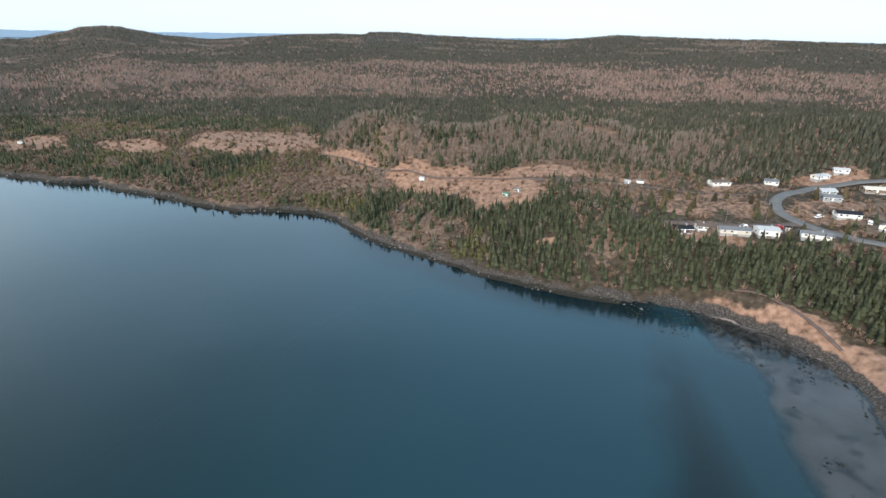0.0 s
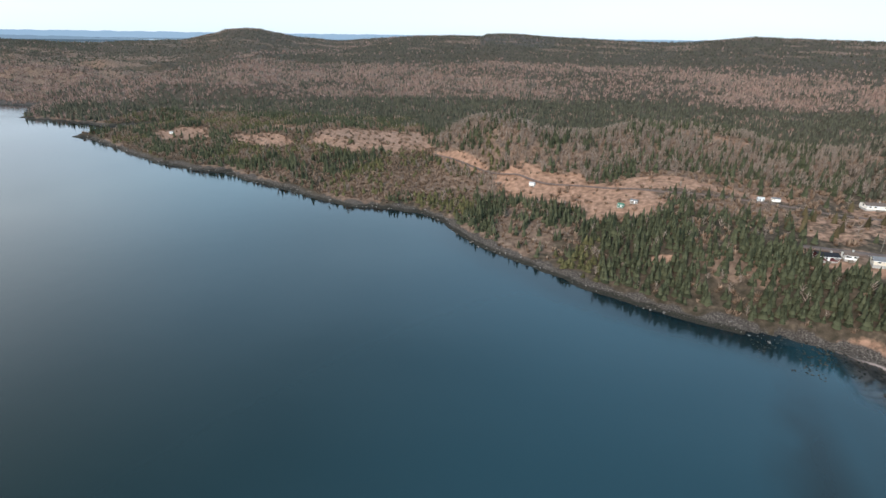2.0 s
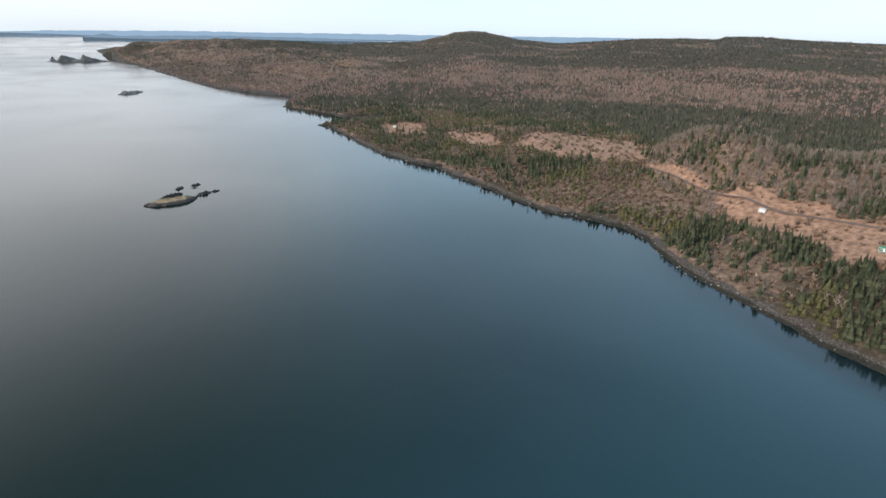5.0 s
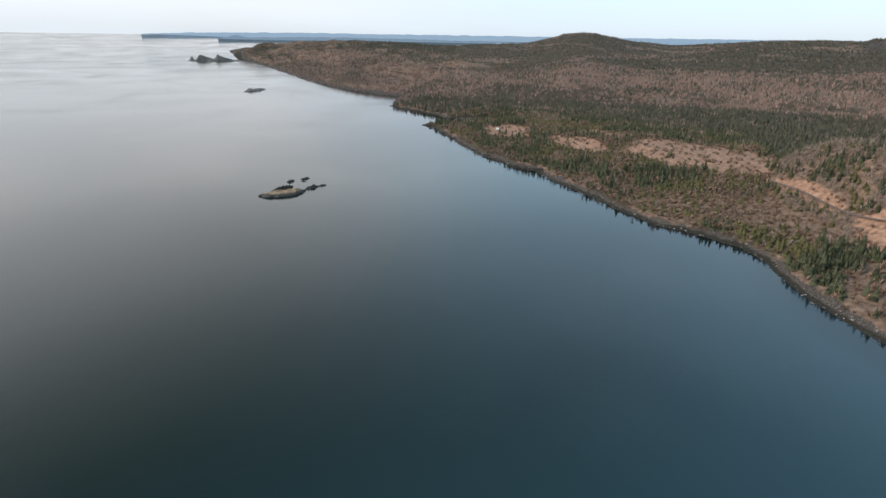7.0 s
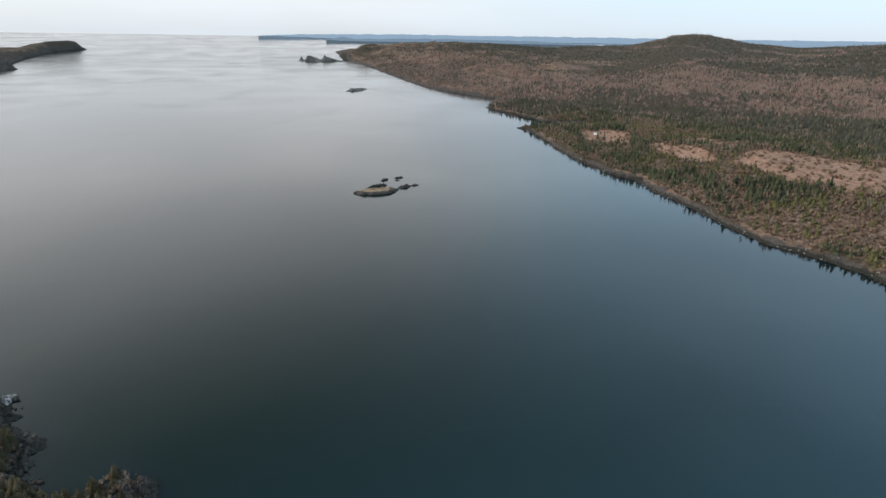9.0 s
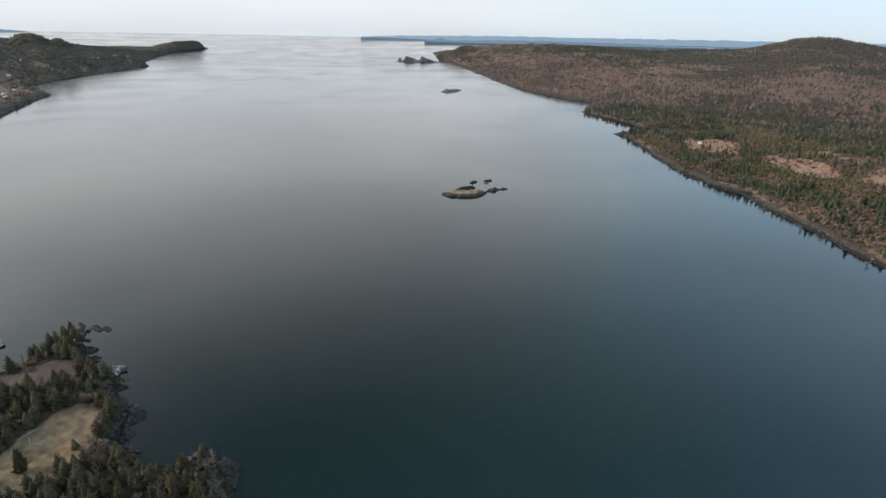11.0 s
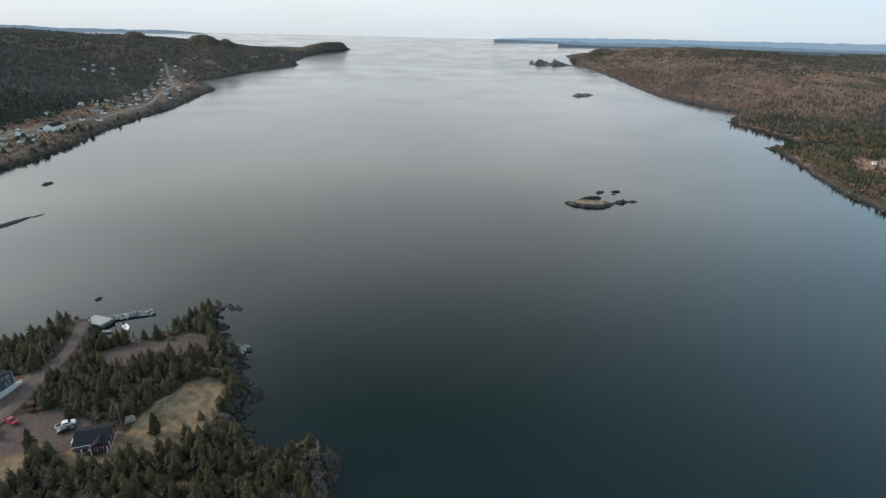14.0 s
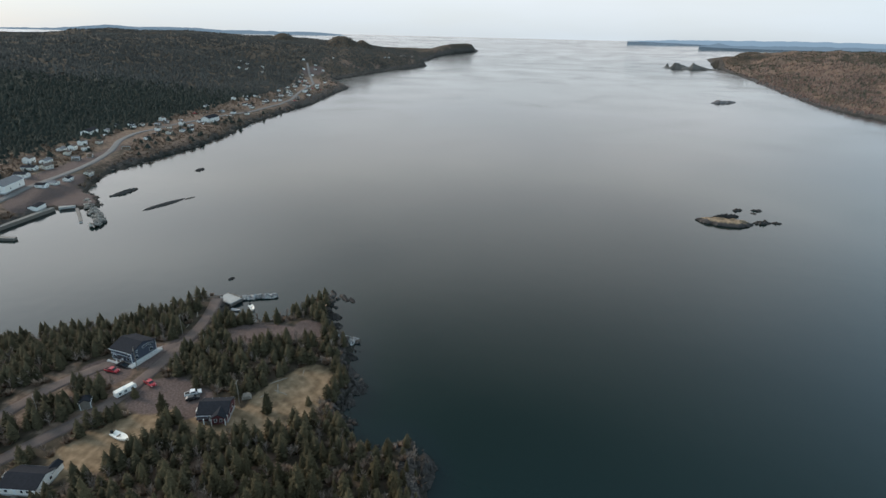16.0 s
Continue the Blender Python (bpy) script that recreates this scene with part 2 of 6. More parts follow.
    l.new(fine, bp.inputs["Height"])
    l.new(bp.outputs["Normal"], b.inputs["Normal"])
    return m


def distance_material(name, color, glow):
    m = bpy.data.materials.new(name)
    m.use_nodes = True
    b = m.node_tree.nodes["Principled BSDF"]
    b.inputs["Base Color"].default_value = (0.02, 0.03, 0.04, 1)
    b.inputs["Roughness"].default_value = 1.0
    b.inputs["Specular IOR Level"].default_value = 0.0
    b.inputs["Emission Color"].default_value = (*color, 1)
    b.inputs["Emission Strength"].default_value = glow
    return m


WATER = water_material()
LAND = land_material()


# ---- shape of the land ----
def vnoise(x, y, seed=0):
    """Smooth noise from 0 to 1 on a unit lattice."""
    x, y = np.asarray(x, float), np.asarray(y, float)
    i, j = np.floor(x).astype(np.int64), np.floor(y).astype(np.int64)
    u, v = x - i, y - j
    u, v = u * u * (3 - 2 * u), v * v * (3 - 2 * v)

    def h(a, c):
        k = (a * 374761393 + c * 668265263 + seed * 974634721) & 0xFFFFFFFF
        k = ((k ^ (k >> 13)) * 1274126177) & 0xFFFFFFFF
        return ((k ^ (k >> 16)) & 0xFFFF) / 65535.0
    return (h(i, j) * (1 - u) + h(i + 1, j) * u) * (1 - v) + (h(i, j + 1) * (1 - u) + h(i + 1, j + 1) * u) * v


def fbm(x, y, seed=0, octaves=4):
    s, a, t = 0.0, 0.5, 0.0
    for k in range(octaves):
        s = s + a * vnoise(np.asarray(x) * 2 ** k, np.asarray(y) * 2 ** k, seed + k)
        t += a
        a *= 0.5
    return s / t


def smooth(a, b, x):
    t = np.clip((x - a) / (b - a), 0, 1)
    return t * t * (3 - 2 * t)


# Plan of the water: the east coast from the beach out to the cape, then the open sea, then the west coast back.
EAST = [(-60, -95), (0, -110), (50, -40), (62, 40), (66, 113), (74, 146), (84, 179), (86, 199), (79, 213), (60, 222), (35, 228), (10, 237),
        (-10, 247), (-32, 261), (-52, 273), (-71, 286), (-94, 310), (-114, 327), (-139, 331), (-175, 326), (-227, 346), (-264, 358), (-312, 379),
        (-343, 377), (-397, 393), (-471, 420), (-550, 458), (-575, 462), (-570, 480), (-566, 520), (-548, 575), (-575, 560), (-596, 530), (-649, 533),
        (-709, 536), (-759, 538), (-800, 575), (-873, 633), (-969, 618), (-1064, 623), (-1213, 649), (-1615, 753), (-2018, 855), (-2318, 923), (-2761, 1059), (-3600, 1323)]
OPEN = [(-3550, 1700), (-2900, 2100), (-3500, 4000), (-9000, 14000), (-40000, 60000), (-90000, 0), (-40000, -9000), (-9000, -3000), (-5500, -1700), (-4150, -900), (-4050, -200)]
WEST = [(-4001, -49), (-3318, -193), (-2735, -237), (-2337, -246), (-2063, -205), (-1773, -271), (-1529, -323), (-1363, -355), (-1172, -270),
        (-1010, -270), (-902, -267), (-799, -276), (-685, -278), (-614, -273), (-531, -274), (-484, -285), (-443, -289), (-397, -276), (-378, -262), (-371, -250),
        (-361, -243), (-352, -237), (-346, -247), (-340, -256), (-341, -262), (-300, -262), (-230, -270), (-165, -235), (-184, -180), (-196, -150), (-209, -128), (-223, -114), (-238, -104), (-236, -96), (-222, -90), (-217, -79),
        (-219, -68), (-229, -61), (-240, -57), (-241, -50), (-228, -47), (-213, -41), (-207, -32), (-189, -31), (-178, -25), (-166, -28), (-155, -21),
        (-151, -14), (-156, -9), (-155, -3), (-146, 1), (-134, 3), (-118, -4), (-100, -25), (-80, -60)]
COAST = np.array(EAST + OPEN + WEST, float)


def inland(x, y):
    """Metres from the water's edge: above 0 on land, below 0 at sea."""
    x, y = np.asarray(x, float), np.asarray(y, float)
    best, inside = np.full(x.shape, 1e18), np.zeros(x.shape, bool)
    for (ax, ay), (bx, by) in zip(COAST, np.roll(COAST, -1, 0)):
        ex, ey = bx - ax, by - ay
        t = np.clip(((x - ax) * ex + (y - ay) * ey) / (ex * ex + ey * ey), 0, 1)
        best = np.minimum(best, (x - ax - t * ex) ** 2 + (y - ay - t * ey) ** 2)
        cross = (ay > y) != (by > y)
        inside ^= cross & (x < ex * (y - ay) / (ey if ey else 1e-9) + ax)
    d = np.sqrt(best) * np.where(inside, -1, 1)
    r = np.hypot(x + 15, y - 7)
    return d + (fbm(x / 11, y / 11, 3) - 0.5) * 5.0 * np.clip(r / 250, 0.6, 3) + (fbm(x / 60, y / 60, 9) - 0.5) * 16 * smooth(350, 900, r)


BEACH = [(82, 227), (95, 222), (106, 217), (114, 208), (121, 200), (126, 191), (130, 179), (132, 168), (130, 150), (124, 128), (114, 60)]


def past_beach(x, y):
    """Metres inland of the beach's grassy ridge; below 0 on the tidal flats."""
    x, y = np.asarray(x, float), np.asarray(y, float)
    best = np.full(x.shape, 1e18)
    side = np.ones(x.shape)
    for (ax, ay), (bx, by) in zip(BEACH, BEACH[1:]):
        ex, ey = bx - ax, by - ay
        t = np.clip(((x - ax) * ex + (y - ay) * ey) / (ex * ex + ey * ey), 0, 1)
        q = (x - ax - t * ex) ** 2 + (y - ay - t * ey) ** 2
        side = np.where(q < best, np.where(ex * (y - ay) - ey * (x - ax) > 0, 1, -1), side)
        best = np.minimum(best, q)
    return np.where((x > 60) & (y < 226) & (y + 0.9 * x > 60), np.sqrt(best) * side + (fbm(x / 8, y / 8, 73) - 0.5) * 5, 60.0)


def patch(x, y, cx, cy, rx, ry, turn=0.0):
    """1 inside an oval of the plan, falling to 0 at 1.4 times its size."""
    c, s = math.cos(radians(turn)), math.sin(radians(turn))
    a, b = (x - cx) * c + (y - cy) * s, -(x - cx) * s + (y - cy) * c
    return 1 - smooth(0.75, 1.3, np.hypot(a / rx, b / ry))


SKY_AZ = [-60, -32, -25.4, -21, -16.4, -11.4, -9.4, -6.3, -3.6, 2, 5.9, 10.4, 12.6, 13.1, 15.8, 20, 23.7, 27.2, 30.9, 33, 34.5, 35.8, 37.5, 38.6, 41, 45.7, 48.5, 54, 59.6, 62.8, 66,
          67.5, 69.9, 75, 90, 90.9, 91.5, 93.6, 94.7, 96.4, 99.2, 101.4, 102.5, 103.3, 104.1, 104.7, 105.8, 107.4, 109.3, 110.5, 112, 115, 118, 122.3, 124.2, 128, 132, 160]
SKY_EL = [-0.2, -0.2, -0.05, -0.02, 0.06, 0.20, 0.02, -0.28, -0.37, -0.20, -0.05, 0.20, 0.13, -0.08, -0.03, -0.14, -0.38, -0.63, -0.33, 0.1, 0.5, 0.6, 0.45, 0.15, -0.42, -0.47, -0.66, -0.55, -0.68, -0.82, -1.1,
          -1.17, -1.48, -1.6, -1.6, -1.5, -0.85, -1.0, -1.24, -1.54, -1.40, -1.12, -1.02, -1.0, -0.95, -0.95, -0.95, -0.85, -0.75, -0.65, -0.45, -0.24, -0.08, -0.13, 0.0, -0.4, -0.57, -0.5]


KNOBS = [(-2690, 1080, 40, 60), (-2560, 1090, 50, 110), (-2830, 1115, 32, 50)]
PEAKS = [(-2010, -495, 95, 88), (-2040, -432, 81, 55), (-2260, -800, 98, 92)]


def height(x, y, d=None):
    x, y = np.asarray(x, float), np.asarray(y, float)
    d = inland(x, y) if d is None else d
    dp = np.maximum(d, 0)
    r = np.hypot(x + 15, y - 7)
    az = np.degrees(np.arctan2(-(x + 15), y - 7))
    az = np.where(az < -90, az + 360, az)
    el = np.interp(az, SKY_AZ, SKY_EL)
    el = el - smooth(102.6, 105, az) * (np.interp(az, [105, 112, 118, 124, 130], [1.9, 3.4, 3.0, 2.4, 1.9]) * (1 - smooth(750, 1700, r)) + 0.5 * (1 - smooth(1900, 3100, r))) - 0.35 * smooth(0, 1, az > -60) * (az < 66) * (1 - smooth(1900, 2400, r))
    el = el - 0.30 * smooth(110, 113, az) - 0.24 * smooth(94.5, 96.5, az) * (1 - smooth(102, 104, az))
    top = 110.7 + r * np.tan(np.radians(el))
    rough = (fbm(x / 40, y / 40, 21) - 0.5)
    # east side
    s = past_beach(x, y)
    beach = np.exp(-((x - 112) ** 2 + (y - 172) ** 2) / 62 ** 2)
    bank = smooth(1, 9, dp) * 3.0 * (1 - 0.75 * beach) + np.minimum(dp, 3) * 0.12
    k = np.interp(x, [-600, -400, -300, -60, 0, 80], [0.05, 0.08, 0.15, 0.14, 0.22, 0.30])
    slope = k * np.minimum(dp, 105) * smooth(0, 30, dp)
    terrace = 19 * smooth(0, 45, dp) + 0.06 * np.clip(dp - 45, 0, 70)
    shelf = bank + (slope + (terrace - slope) * smooth(-20, 60, x)) * (1 - 0.9 * beach)
    yc = np.interp(x, [-200, -140, -100, -60, -20, 10, 60, 100, 140, 180, 230, 320, 500], [500, 462, 440, 410, 410, 425, 435, 430, 420, 410, 400, 420, 450])
    zc = np.interp(x, [-220, -170, -140, -107, -70, -40, -10, 10, 55, 90, 115, 150, 180, 220, 300, 700], [0, 14, 33, 48, 48, 43, 44, 50, 49, 45, 39, 41, 51, 57, 57, 50])
    bank = bank + smooth(-820, -900, x) * (smooth(0, 12, dp) * 15 + smooth(8, 60, dp) * 9) * (0.6 + 0.8 * fbm(x / 70, y / 70, 77))
    shelf = shelf + bank * smooth(-820, -900, x)
    off = y - yc
    w = np.exp(-(off / np.where(off < 0, np.interp(x, [-150, 0, 50, 150], [36, 40, 54, 40]), 70)) ** 2) * smooth(-225, -130, x)
    valley = 12 * smooth(0, 60, dp)
    shelf = np.where(off > 0, shelf + (np.minimum(shelf, valley) - shelf) * smooth(0, 170, off), shelf)
    low = shelf + np.maximum(zc - shelf, 0) * w + rough * 6 * smooth(20, 80, dp)
    yf = np.interp(x, [-900, -800, -700, -620, -500, -300, 0, 400, 1500], [-9e3, 480, 600, 640, 730, 820, 880, 850, 700])
    u = np.maximum(np.minimum(dp * 0.95, y - yf), 0)
    wide = np.interp(az, [30, 48, 58, 66, 75], [1500, 1300, 560, 300, 220])
    rise = 1 - (1 - np.clip(u / wide, 0, 1)) ** 1.25
    gully = (fbm(x / 95 + 3, y / 95, 97) - 0.5) * 46 * smooth(30, 140, u) * (1 - smooth(300, 700, u)) * smooth(-820, -1000, x)
    sand = np.interp(s, [-60, -40, -25, -12, -5, 0], [-1.2, -0.50, -0.32, -0.22, -0.02, 0.7]) + (fbm(x / 14, y / 14, 71) - 0.5) * 0.35
    low = sand * (1 - smooth(-4, 6, s)) + low * smooth(-4, 6, s)
    east = low * (1 - smooth(0, 150, u)) + (valley + (top - valley) * rise + rough * 9 * smooth(0, 300, u) + gully + (fbm(x / 150, y / 150, 93) - 0.55) * 34 * smooth(10, 120, u) * (1 - smooth(260, 520, u)) * smooth(48, 56, az)) * smooth(0, 150, u)
    # rocky knobs on the tip of the cape
    for px, py, pz, pr in KNOBS:
        g = np.hypot(x - px, y - py) / pr
        east = np.where(g < 2, np.maximum(east, pz * np.exp(-g ** 2) * (0.75 + 0.5 * fbm(x / 30, y / 30, 99))), east)
    # west side
    near = smooth(-270, -245, x)
    wbank = smooth(0.5, np.where(x > -270, 5, 12), dp) * np.where(x > -270, 1.8, 5.0) + np.minimum(dp, 2) * 0.2
    wshelf = wbank + np.where(x > -270, 0.11 * np.minimum(dp, 35), 0.05 * np.minimum(dp, 120)) + rough * 1.6 * smooth(4, 20, dp)
    wu = np.maximum(dp - np.interp(-x, [300, 1100, 1500, 2200], [125, 100, 30, 0]), 0)
    ww = np.interp(az, [91, 95, 97, 102, 106, 112], [55, 75, 200, 260, 320, 360])
    wr = 1 - (1 - np.clip(wu / ww, 0, 1)) ** 1.3
    west = wshelf + np.maximum(top - wshelf, 0) * wr * (1 - near) + rough * 12 * smooth(30, 300, wu) + (fbm(x / 420, y / 260, 23) - 0.55) * 70 * smooth(450, 1200, wu) * (1 - smooth(2500, 3000, r))
    # steep knolls behind the village, and the levelled quay at its harbour
    for px, py, pz, pr in PEAKS:
        g = np.hypot(x - px, y - py) / pr
        west = np.maximum(west, (pz - 18) * np.exp(-(g * 0.62) ** 2) + 18 * np.exp(-(g * 2.0) ** 2) + (fbm(x / 38, y / 38, 91) - 0.5) * 16 * np.exp(-(g * 0.9) ** 2) - 14 * (g > 1.6))
    apron = patch(x, y, -356, -257, 26, 17, 25)
    west = west * (1 - apron) + 1.9 * smooth(0.3, 3, dp) * apron
    h = np.where(y > 40 - 0.14 * x, east, west)
    return np.where(d > 0, h, np.maximum(d * np.where(y > 60, 0.10, 0.25), -6.0))


CENTRE = (-15.0, 7.0, 110.7)


def squash(x, y, z):
    """The far distance drawn nearer, along the lines of sight, so that the horizon lies within 4.8 km."""
    dx, dy = x - CENTRE[0], y - CENTRE[1]
    r = np.hypot(dx, dy)
    r2 = np.where(r > 2500, 4800 - 2300 * 2500 / np.maximum(r, 1), r)
    f = r2 / np.maximum(r, 1e-6)
    return CENTRE[0] + dx * f, CENTRE[1] + dy * f, np.where(r > 2500, CENTRE[2] + (z - CENTRE[2]) * f - r2 * math.tan(radians(0.33)) * smooth(2500, 40000, r), z)


def mesh_object(name, verts, faces, material, smooth_shade=False):
    """One mesh object out of an array of points and an array (or list) of faces."""
    me = bpy.data.meshes.new(name)
    verts = np.asarray(verts, np.float32)
    if isinstance(faces, np.ndarray):
        nf, k = faces.shape
        me.vertices.add(len(verts))
        me.vertices.foreach_set("co", verts.ravel())
        me.loops.add(nf * k)
        me.loops.foreach_set("vertex_index", faces.astype(np.int32).ravel())
        me.polygons.add(nf)
        me.polygons.foreach_set("loop_start", np.arange(0, nf * k, k, dtype=np.int32))
        me.update(calc_edges=True)
    else:
        me.from_pydata(verts.tolist(), [], faces)
    if smooth_shade:
        me.polygons.foreach_set("use_smooth", np.ones(len(me.polygons), bool))
    me.materials.append(material)
    return new(name, me)


def polar(az, rad):
    a, r = np.meshgrid(np.radians(az), rad, indexing="ij")
    return CENTRE[0] - r * np.sin(a), CENTRE[1] + r * np.cos(a)


def polar_faces(na, nr):
    i, j = np.meshgrid(np.arange(na), np.arange(nr - 1), indexing="ij")
    i2 = (i + 1) % na
    return np.stack([i * nr + j, i * nr + j + 1, i2 * nr + j + 1, i2 * nr + j], -1).reshape(-1, 4)


# dry meadows: centre, half sizes, turn
MEADOWS = [(-28, 347, 54, 17, -26), (10, 320, 22, 20, -35), (34, 349, 36, 8, 2), (78, 345, 26, 5, -6), (-212, 482, 74, 50, -8), (-165, 444, 22, 16, 0), (-336, 462, 42, 17, -15), (-443, 481, 48, 27, -25), (-335, 520, 44, 12, -30),
           (-112, 402, 34, 6, -36), (172, 288, 17, 19, 10), (190, 304, 16, 13, 0), (122, 302, 32, 22, 0), (150, 332, 34, 9, 0), (118, 258, 34, 5, -8), (28, 260, 5, 3, 0),
           (-60, 441, 26, 5, -20), (93, 418, 44, 4, -8), (-88, 452, 12, 6, 20), (-55, 420, 10, 4, 0), (40, 430, 14, 4, 0), (205, 350, 26, 8, 10),
           (-166, -44, 18, 10, -14), (-152, -60, 7, 9, 0), (-139, -85, 16, 8, -35), (-150, -78, 6, 6, 0), (-178, -40, 8, 7, 0),
           (-480, -385, 80, 40, 12), (-600, -352, 80, 16, 0), (-420, -335, 60, 28, 0), (-560, -300, 45, 11, 0), (-680, -305, 60, 10, 0), (-950, -310, 60, 14, 0)]
GRAVELS = [(-180, -96, 9, 6, -60), (-170, -106, 9, 7, 60), (-161, -82, 9, 9, 0), (-203, -68, 9, 14, 0), (-209, -51, 8, 6, 20), (-158, -70, 7, 5, 10), (-192, -92, 12, 4, 0),
           (132, 268, 16, 5, 0), (160, 262, 12, 6, -30), (-350, -275, 28, 14, 10), (-385, -285, 24, 8, 10), (-400, -307, 100, 9, 8), (-1420, -420, 60, 20, 0)]


def cover(x, y, d):
    """How far the ground is meadow, gravel, heath, shore rock, wet weed, sand flat, lawn and shade-darkened forest
    floor, each from 0 to 1.
    """
    uneven = (fbm(x / 10, y / 10, 81) - 0.5) * 1.3
    meadow, gravel = np.max([patch(x, y, *p) for p in MEADOWS], 0), np.max([patch(x, y, *p) for p in GRAVELS], 0)
    meadow, gravel = np.clip(meadow + uneven * (meadow > 0.02), 0, 1), np.clip(gravel + uneven * 0.6 * (gravel > 0.02), 0, 1)
    meadow = meadow * np.where((x > -270) & (y < 40), 0.80, np.where(x < -270, np.where(y < 0, 0.34, 1.0), 1.0))
    meadow = np.maximum(meadow, 0.62 * (x < -850) * (y > 0) * smooth(3, 7, d) * (1 - smooth(15, 24, d)) * smooth(0.36, 0.52, fbm(x / 45, y / 45, 19)))
    village = patch(x, y, 160, 300, 80, 52, 8)
    meadow = meadow * (1 - 0.5 * village)
    s = past_beach(x, y)
    belt = np.interp(x, [88, 105, 120, 138, 160], [0.0, 2.5, 6, 11, 15])
    meadow = np.maximum(meadow, 0.62 * (s > -1.0 + 2.0 * uneven) * (1 - smooth(belt - 2, belt + 2, s + 4.0 * uneven)) * (1 - patch(x, y, 145, 192, 12, 6, 12)))
    r = np.hypot(x + 15, y - 7)
    az = np.degrees(np.arctan2(-(x + 15), y - 7))
    yf = np.interp(x, [-900, -800, -700, -620, -500, -300, 0, 400, 1500], [-9e3, 480, 600, 640, 730, 820, 880, 850, 700])
    u = np.maximum(np.minimum(d * 0.95, y - yf), 0)
    east = y > 40 - 0.14 * x
    u = np.maximum(u + (fbm(x / 130, y / 90, 39) - 0.5) * 200 * smooth(20, 120, u), 0)
    band = 0.85 * smooth(40, 140, u) * (1 - smooth(430, 640, u)) * smooth(0.34, 0.50, fbm(x / 240, y / 150, 31)) * (0.25 + 0.75 * smooth(0.38, 0.60, fbm(x / 38, y / 30, 85)))
    band = np.maximum(band, 0.62 * (0.2 + 0.8 * smooth(0.40, 0.58, fbm(x / 110, y / 70, 47))) * smooth(-850, -950, x) * (1 - smooth(1000, 1150, y)) * (u > 5))
    upper = smooth(700, 1000, u) * smooth(0.56, 0.66, fbm(x / 200, y / 90, 33)) * 0.5
    knoll = np.exp(-((y - 405) / 60) ** 2) * smooth(-150, -100, x) * (1 - smooth(90, 160, x)) * 0.9
    shrub = smooth(0.5, 0.62, fbm(x / 45, y / 45, 35)) * (u < 5) * 0.8
    strip_heath = np.maximum(patch(x, y, -112, 366, 52, 16, -14), patch(x, y, 70, 318, 26, 10, 0))
    shrub = np.maximum(shrub, strip_heath)
    heath = np.where(east, np.clip(np.maximum.reduce([band, upper, knoll, shrub]), 0, 1), smooth(0.52, 0.66, fbm(x / 60, y / 40, 37)) * 0.8 * (d < 150))
    heath = np.where(east, heath, np.where(x > -270, 0.85 * heath, np.where(x > -1300, np.maximum(heath, 0.62 * fbm(x / 25, y / 18, 63) - 0.08) * (1 - smooth(85, 120, d)), heath * 0.4)))
    pale = (az > 6) & (az < 13.2) & (r > 1900) & (fbm(x / 90, y / 40, 83) > 0.42)
    flat = (1 - smooth(-8, -4, s + 2 * uneven)) * smooth(84, 94, x)
    edge = np.where(x < -850, 22, np.where(east, 5.5, np.where(x > -270, 6.5, np.where(x > -1100, 5.5, 14)))) + uneven * 6
    rock = (1 - smooth(edge * 0.7, edge * 1.25, d)) * (d > -30) * (1 - flat)
    quay = patch(x, y, -356, -257, 30, 20, 25)
    rock = np.maximum(rock, (s > np.where(x < 94, -30, -7)) * (1 - smooth(-1.5, 1, s + 2 * uneven)) * (x > 70))
    rock, gravel = np.maximum(rock * (1 - quay), pale * 1.0), np.maximum(gravel, quay)
    lawn = meadow * (y < 40 - 0.14 * x)
    meadow = meadow - lawn
    wet = (1 - smooth(1.2, np.where(east, 4.6, 3.8), d + uneven * 1.5)) * (1 - flat)
    weed_bed = flat * smooth(160, 180, y + 22 * uneven) * smooth(-1, -7, s) * smooth(0.30, 0.50, fbm(x / 5, y / 5, 17) + 0.05)
    wet = np.maximum(wet, 0.48 * weed_bed)
    # shade under the west forest, put into the ground's colour
    forest_shade = smooth(80, 110, d) * (x < -280) * (y < 0) * (1 - smooth(900, 1050, r + 300 * (fbm(x / 120, y / 80, 27) - 0.5)))
    return meadow, gravel, heath, rock, wet, flat, lawn, forest_shade


# ---- ground and water ----
FINE_AZ = np.arange(-56, 144, 0.22)
AZ = np.concatenate([FINE_AZ, np.arange(148, 303, 6.0)])
RAD = 62 * 1.011 ** np.arange(0, 452)
gx, gy = polar(AZ, RAD)
gd = inland(gx, gy)
gz = height(gx, gy, gd)
quads = polar_faces(*gx.shape)
quads = quads[(gz.ravel()[quads] > -5.5).any(1)]
used, quads = np.unique(quads, return_inverse=True)
quads = quads.reshape(-1, 4)
gx, gy, gz, gd = (a.ravel()[used] for a in (gx, gy, gz, gd))
ground = mesh_object("ground", np.stack(squash(gx, gy, gz), 1), quads, LAND, True)
for key, values in zip(("meadow", "gravel", "heath", "rock", "wet", "flat", "lawn", "forest_shade"), cover(gx, gy, gd)):
    ground.data.attributes.new(key, "FLOAT", "POINT").data.foreach_set("value", np.asarray(values, np.float32))
tagged(ground, "wooded coast with dry tan meadows, brown heath and stony shores", "ground", kind="structure")

